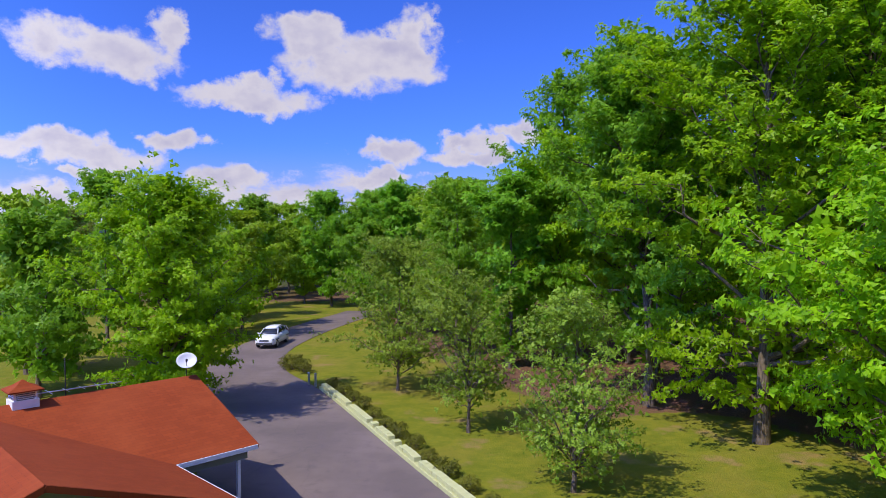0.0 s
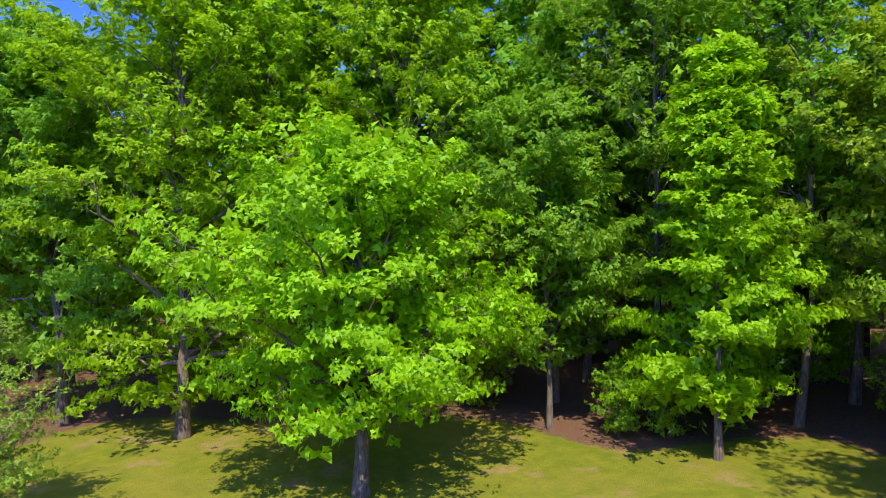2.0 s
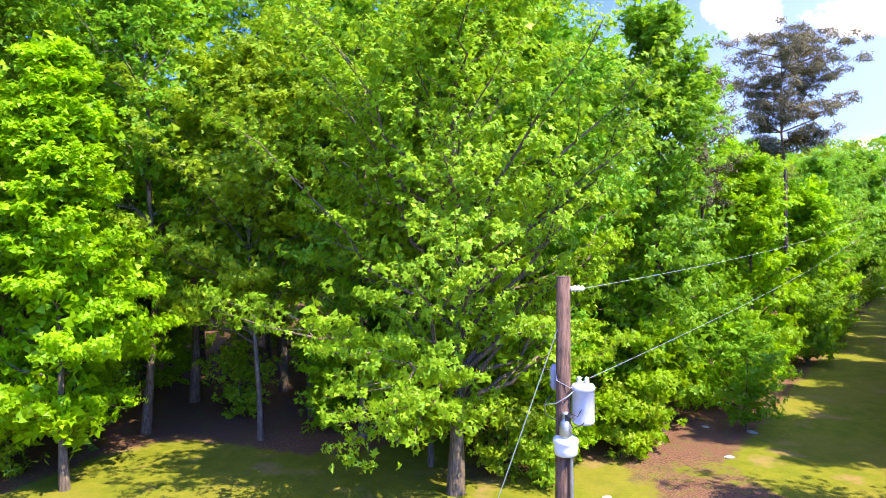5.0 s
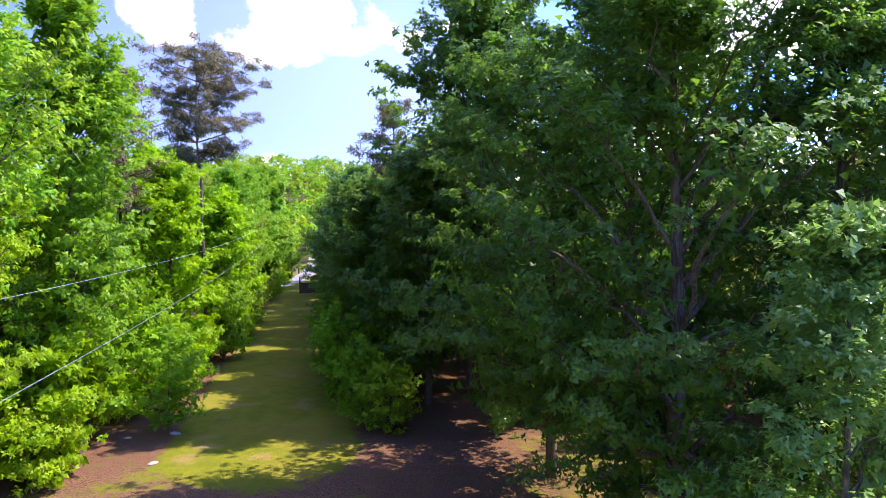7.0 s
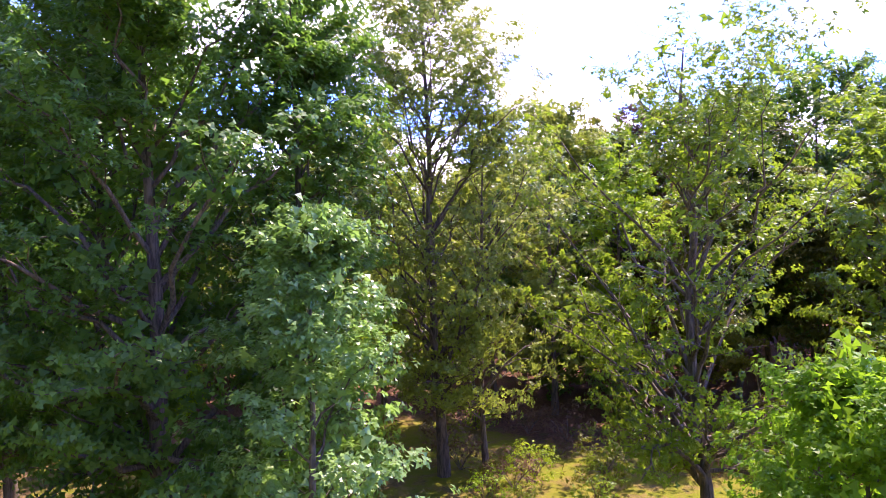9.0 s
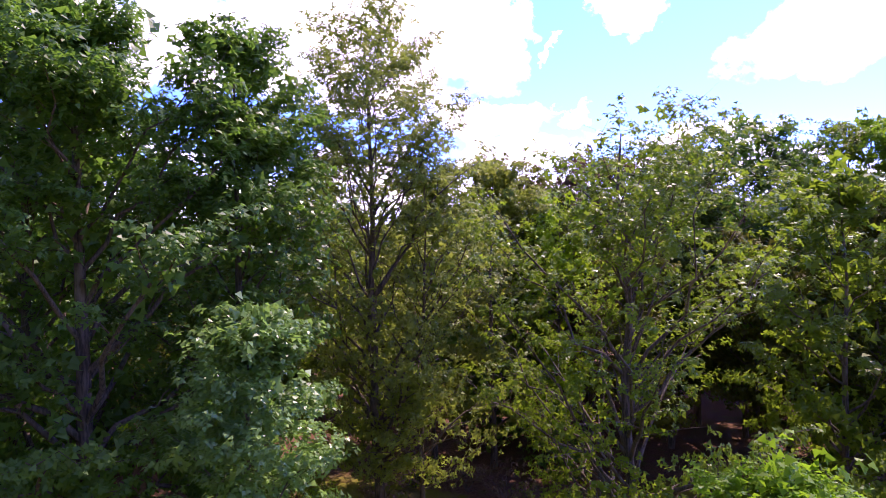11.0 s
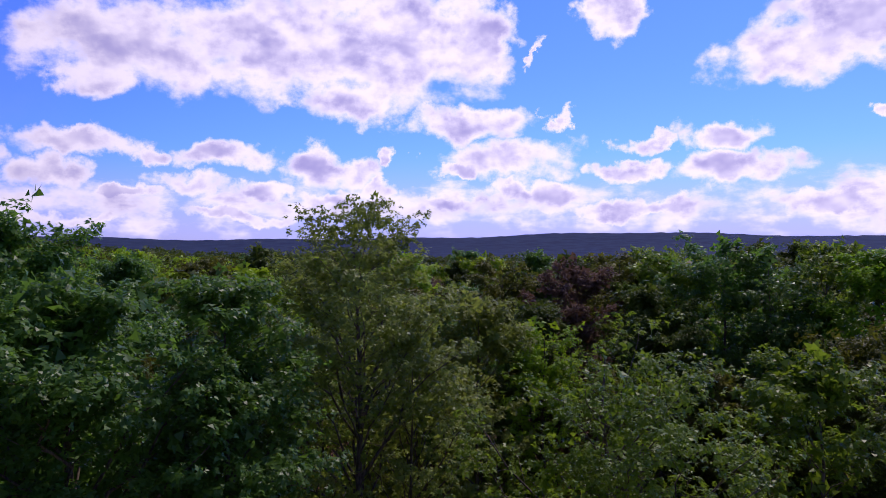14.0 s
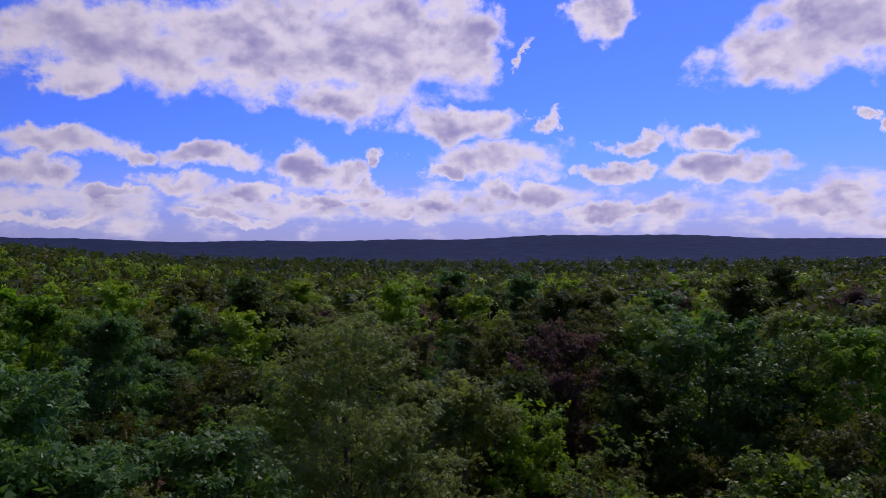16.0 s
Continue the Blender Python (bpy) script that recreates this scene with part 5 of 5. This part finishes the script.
# tall trees that shade the lane
for x, y, sc in ((28.3, -31.7, 0.68), (34.2, -38.2, 0.72), (24.6, -33.6, 0.8)):
    tree(MID[4], x, y, "dark green sweetgum leaning over the lane's edge", "sweetgum_tree", turn=x * 40, scale=sc, group="sweetgums along the lane")
for k in range(17):
    c_ = Vector((23, -19, 0)) + along_lane * (13 + k * 5.4 + rng.uniform(-0.8, 0.8)) - Vector((1, 1, 0)).normalized() * rng.uniform(5.0, 6.2)
    tree(MID[4], c_.x, c_.y, "dark green sweetgum leaning over the lane's edge", "sweetgum_tree", turn=rng.uniform(0, 360), scale=rng.uniform(0.60, 0.68) if k < 3 else rng.uniform(0.74, 0.84), group="sweetgums along the lane")
for x, y, k in ((-21, 70, 0), (-24, 80, 2), (-4.5, 76, 1), (-15.5, 93, 1), (-20, 97, 0), (-2.5, 86, 2), (-8.5, 97, 0), (-26, 91, 1), (-29, 72, 5), (-5, 93, 1), (-31, 62, 1)):
    tree(BACK[k], x, y, WORDS[k], KINDS[k], turn=rng.uniform(0, 360), scale=rng.uniform(0.68, 0.85), group="far trees of the woods")
for k in range(46):
    side_ = 1 if k % 2 else -1
    run = 4 + (k // 2) * 4.4 + rng.uniform(-1, 1)
    c_ = Vector((23, -19, 0)) + along_lane * run + Vector((1, 1, 0)).normalized() * side_ * (rng.uniform(4.3, 6.2) if side_ > 0 else rng.uniform(3.2, 4.6))
    m_ = rng.choice((0, 1, 2) if side_ > 0 else (3, 1, 3))
    tree(LOW[m_], c_.x, c_.y, "leafy green sapling at the edge of the lane", "sapling", turn=rng.uniform(0, 360), scale=rng.uniform(0.55, 0.95), group="saplings along the lane")

# ---- far end of the lane ----
OLD_WOOD = plain("weathered_wood", (0.055, 0.035, 0.028), (0.12, 0.08, 0.06), 3.0, 0.9)


def lane_gate():
    p = bearing(133.9, 0, 104)
    g = thing("farm_gate", "dark weathered wooden gate across the grassy lane", "gate", pose(p.x, p.y, terrain(p.x, p.y), 0, 0, 40))
    for sx in (-1.7, 1.7):
        part("post", boxed((0.2, 0.2, 2.6), (sx, 0, 1.3), bevel=0.02), OLD_WOOD, g)
    for k in range(6):
        part("rail", boxed((3.2, 0.05, 0.24), (0, 0, 0.22 + 0.26 * k), bevel=0.008), OLD_WOOD, g)
    part("brace", boxed((3.3, 0.04, 0.14), (0, 0.05, 1.05), (0, -22, 0), 0.008), OLD_WOOD, g)


def fence_posts():
    for k, (az_, d_) in enumerate(((132.0, 150), (132.35, 152), (132.9, 156))):
        p = bearing(az_, 0, d_)
        ob = thing("fence_post", "dark wooden fence post beside the road", "fence post", pose(p.x, p.y, terrain(p.x, p.y)), "fence posts")
        part("shaft", boxed((0.25, 0.25, 2.2), (0, 0, 1.1), bevel=0.02), OLD_WOOD, ob)


def far_pole():
    p = bearing(135.4, 0, 150)
    ob = thing("utility_pole", "distant dark wooden utility pole beside the lane", "utility pole", pose(p.x, p.y, terrain(p.x, p.y)))
    v, q = tubes([(np.array([[0, 0, -0.2], [0, 0, 6], [0, 0, 12.0]]), np.array([0.18, 0.16, 0.12]))], 10)
    put("shaft", mesh_from("shaft", v, q, POLE_WOOD, True), ob)
    part("crossarm", boxed((1.8, 0.1, 0.12), (0, 0, 11.4), (0, 0, 45)), POLE_WOOD, ob)


def gate_post():
    for k, (x, y) in enumerate(((-8.25, 42.9), (-8.75, 43.3))):
        ob = thing("marker_post", "short pale grey post at the end of the low wall", "post", pose(x, y, terrain(x, y), 0, 0, 25), "pale posts")
        part("shaft", boxed((0.12, 0.12, 0.8), (0, 0, 0.4), bevel=0.012), METAL, ob)
        part("cap", lathe(bmesh.new(), [(0.09, 0), (0.09, 0.03), (0.02, 0.09)], (0, 0, 0.8), 4), METAL, ob, "grey metal cap")


PALE_STONE = plain("pale_stone", (0.26, 0.24, 0.21), (0.40, 0.38, 0.34), 4.0, 0.9)


def pale_stones():
    rng = random.Random(3)
    for x, y, r in ((25.6, -15.6, 0.2), (28.6, -18.6, 0.24), (22.4, -9.0, 0.2), (29.9, -17.0, 0.16)):
        bm = bmesh.new()
        bmesh.ops.create_icosphere(bm, subdivisions=2, radius=r, matrix=pose(0, 0, 0.02) @ Matrix.Diagonal((1.2, 0.8, 0.35, 1)))
        for v in bm.verts:
            v.co *= 1 + 0.18 * noise.noise(v.co * 6 + Vector((x, y, 0)))
        ob = thing("stone", "flat pale stone lying in the grass of the lane", "stone", pose(x, y, terrain(x, y), 0, 0, rng.uniform(0, 360)), "pale stones")
        part("stone_body", bm, PALE_STONE, ob)


lane_gate()
fence_posts()
far_pole()
gate_post()
pale_stones()
for x, y, sc in ((-11.0, 48.8, 1.2), (-10.0, 47.6, 1.0), (-11.6, 50.0, 0.9)):
    shrub(shrub_meshes(int(900 + x * 7), 0.7, 0.9, "olive", 40, 36, 0.11), x, y, "dark loose shrub at the bend of the driveway", 30, sc, "shrubs at the bend")


def brush():
    kinds = [shrub_meshes(950 + i, 0.9, 1.4, kind, 26, 30, 0.11) for i, kind in enumerate(("olive", "rust", "dim", "oak"))]
    rng = random.Random(12)
    for i in range(34):
        p = bearing(rng.uniform(178, 222), 0, rng.uniform(21, 33))
        k = rng.randrange(4)
        shrub(kinds[k], p.x, p.y, ("olive leafy brush on the forest floor", "dry rusty brush on the forest floor", "green leafy brush on the forest floor", "yellow-green brush on the forest floor")[k],
              rng.uniform(0, 360), rng.uniform(0.6, 1.3), "brush of the woods")


brush()


def far_woods():
    """The canopy from the near woods out to the ridges, as leafy masses."""
    rng = np.random.default_rng(77)
    for kind, n, near, far, size, lo, hi in (("oak", 1100, 120, 620, 1.6, -45, 155), ("maple", 1100, 120, 620, 1.6, -45, 155), ("olive", 800, 120, 620, 1.7, 150, 245),
                                             ("deep", 900, 120, 620, 1.7, 150, 245), ("oak", 600, 120, 620, 1.7, 150, 245), ("deep", 900, 560, 1000, 3.4, 150, 245)):
        d = near + (far - near) * rng.random(n) ** (1.25 if near < 200 else 1.0)
        az = np.radians(rng.uniform(lo, hi, n))
        if lo < 0:
            d[:520], az[:520] = rng.uniform(205, 440, 520), np.radians(rng.uniform(112, 150, 520))   # the wooded rise past the lane
        x, y = d * np.sin(az), d * np.cos(az)
        ok = near_line(x, y, *LANE) > 8
        x, y, d = x[ok], y[ok], d[ok]
        c = np.column_stack([x, y, terrain(x, y) + rng.uniform(4.0, 10.0, len(x))])
        v, f = leaves(rng, c, rng.uniform(3.8, 5.6, len(x)) * size / 1.7, 60, size, 0.85, None, 0.8)
        tagged(put("distant_woods", mesh_from("distant_woods", v, f, LEAF[kind])), "distant green canopy of spring woods", "woods", kind="stuff")


far_woods()
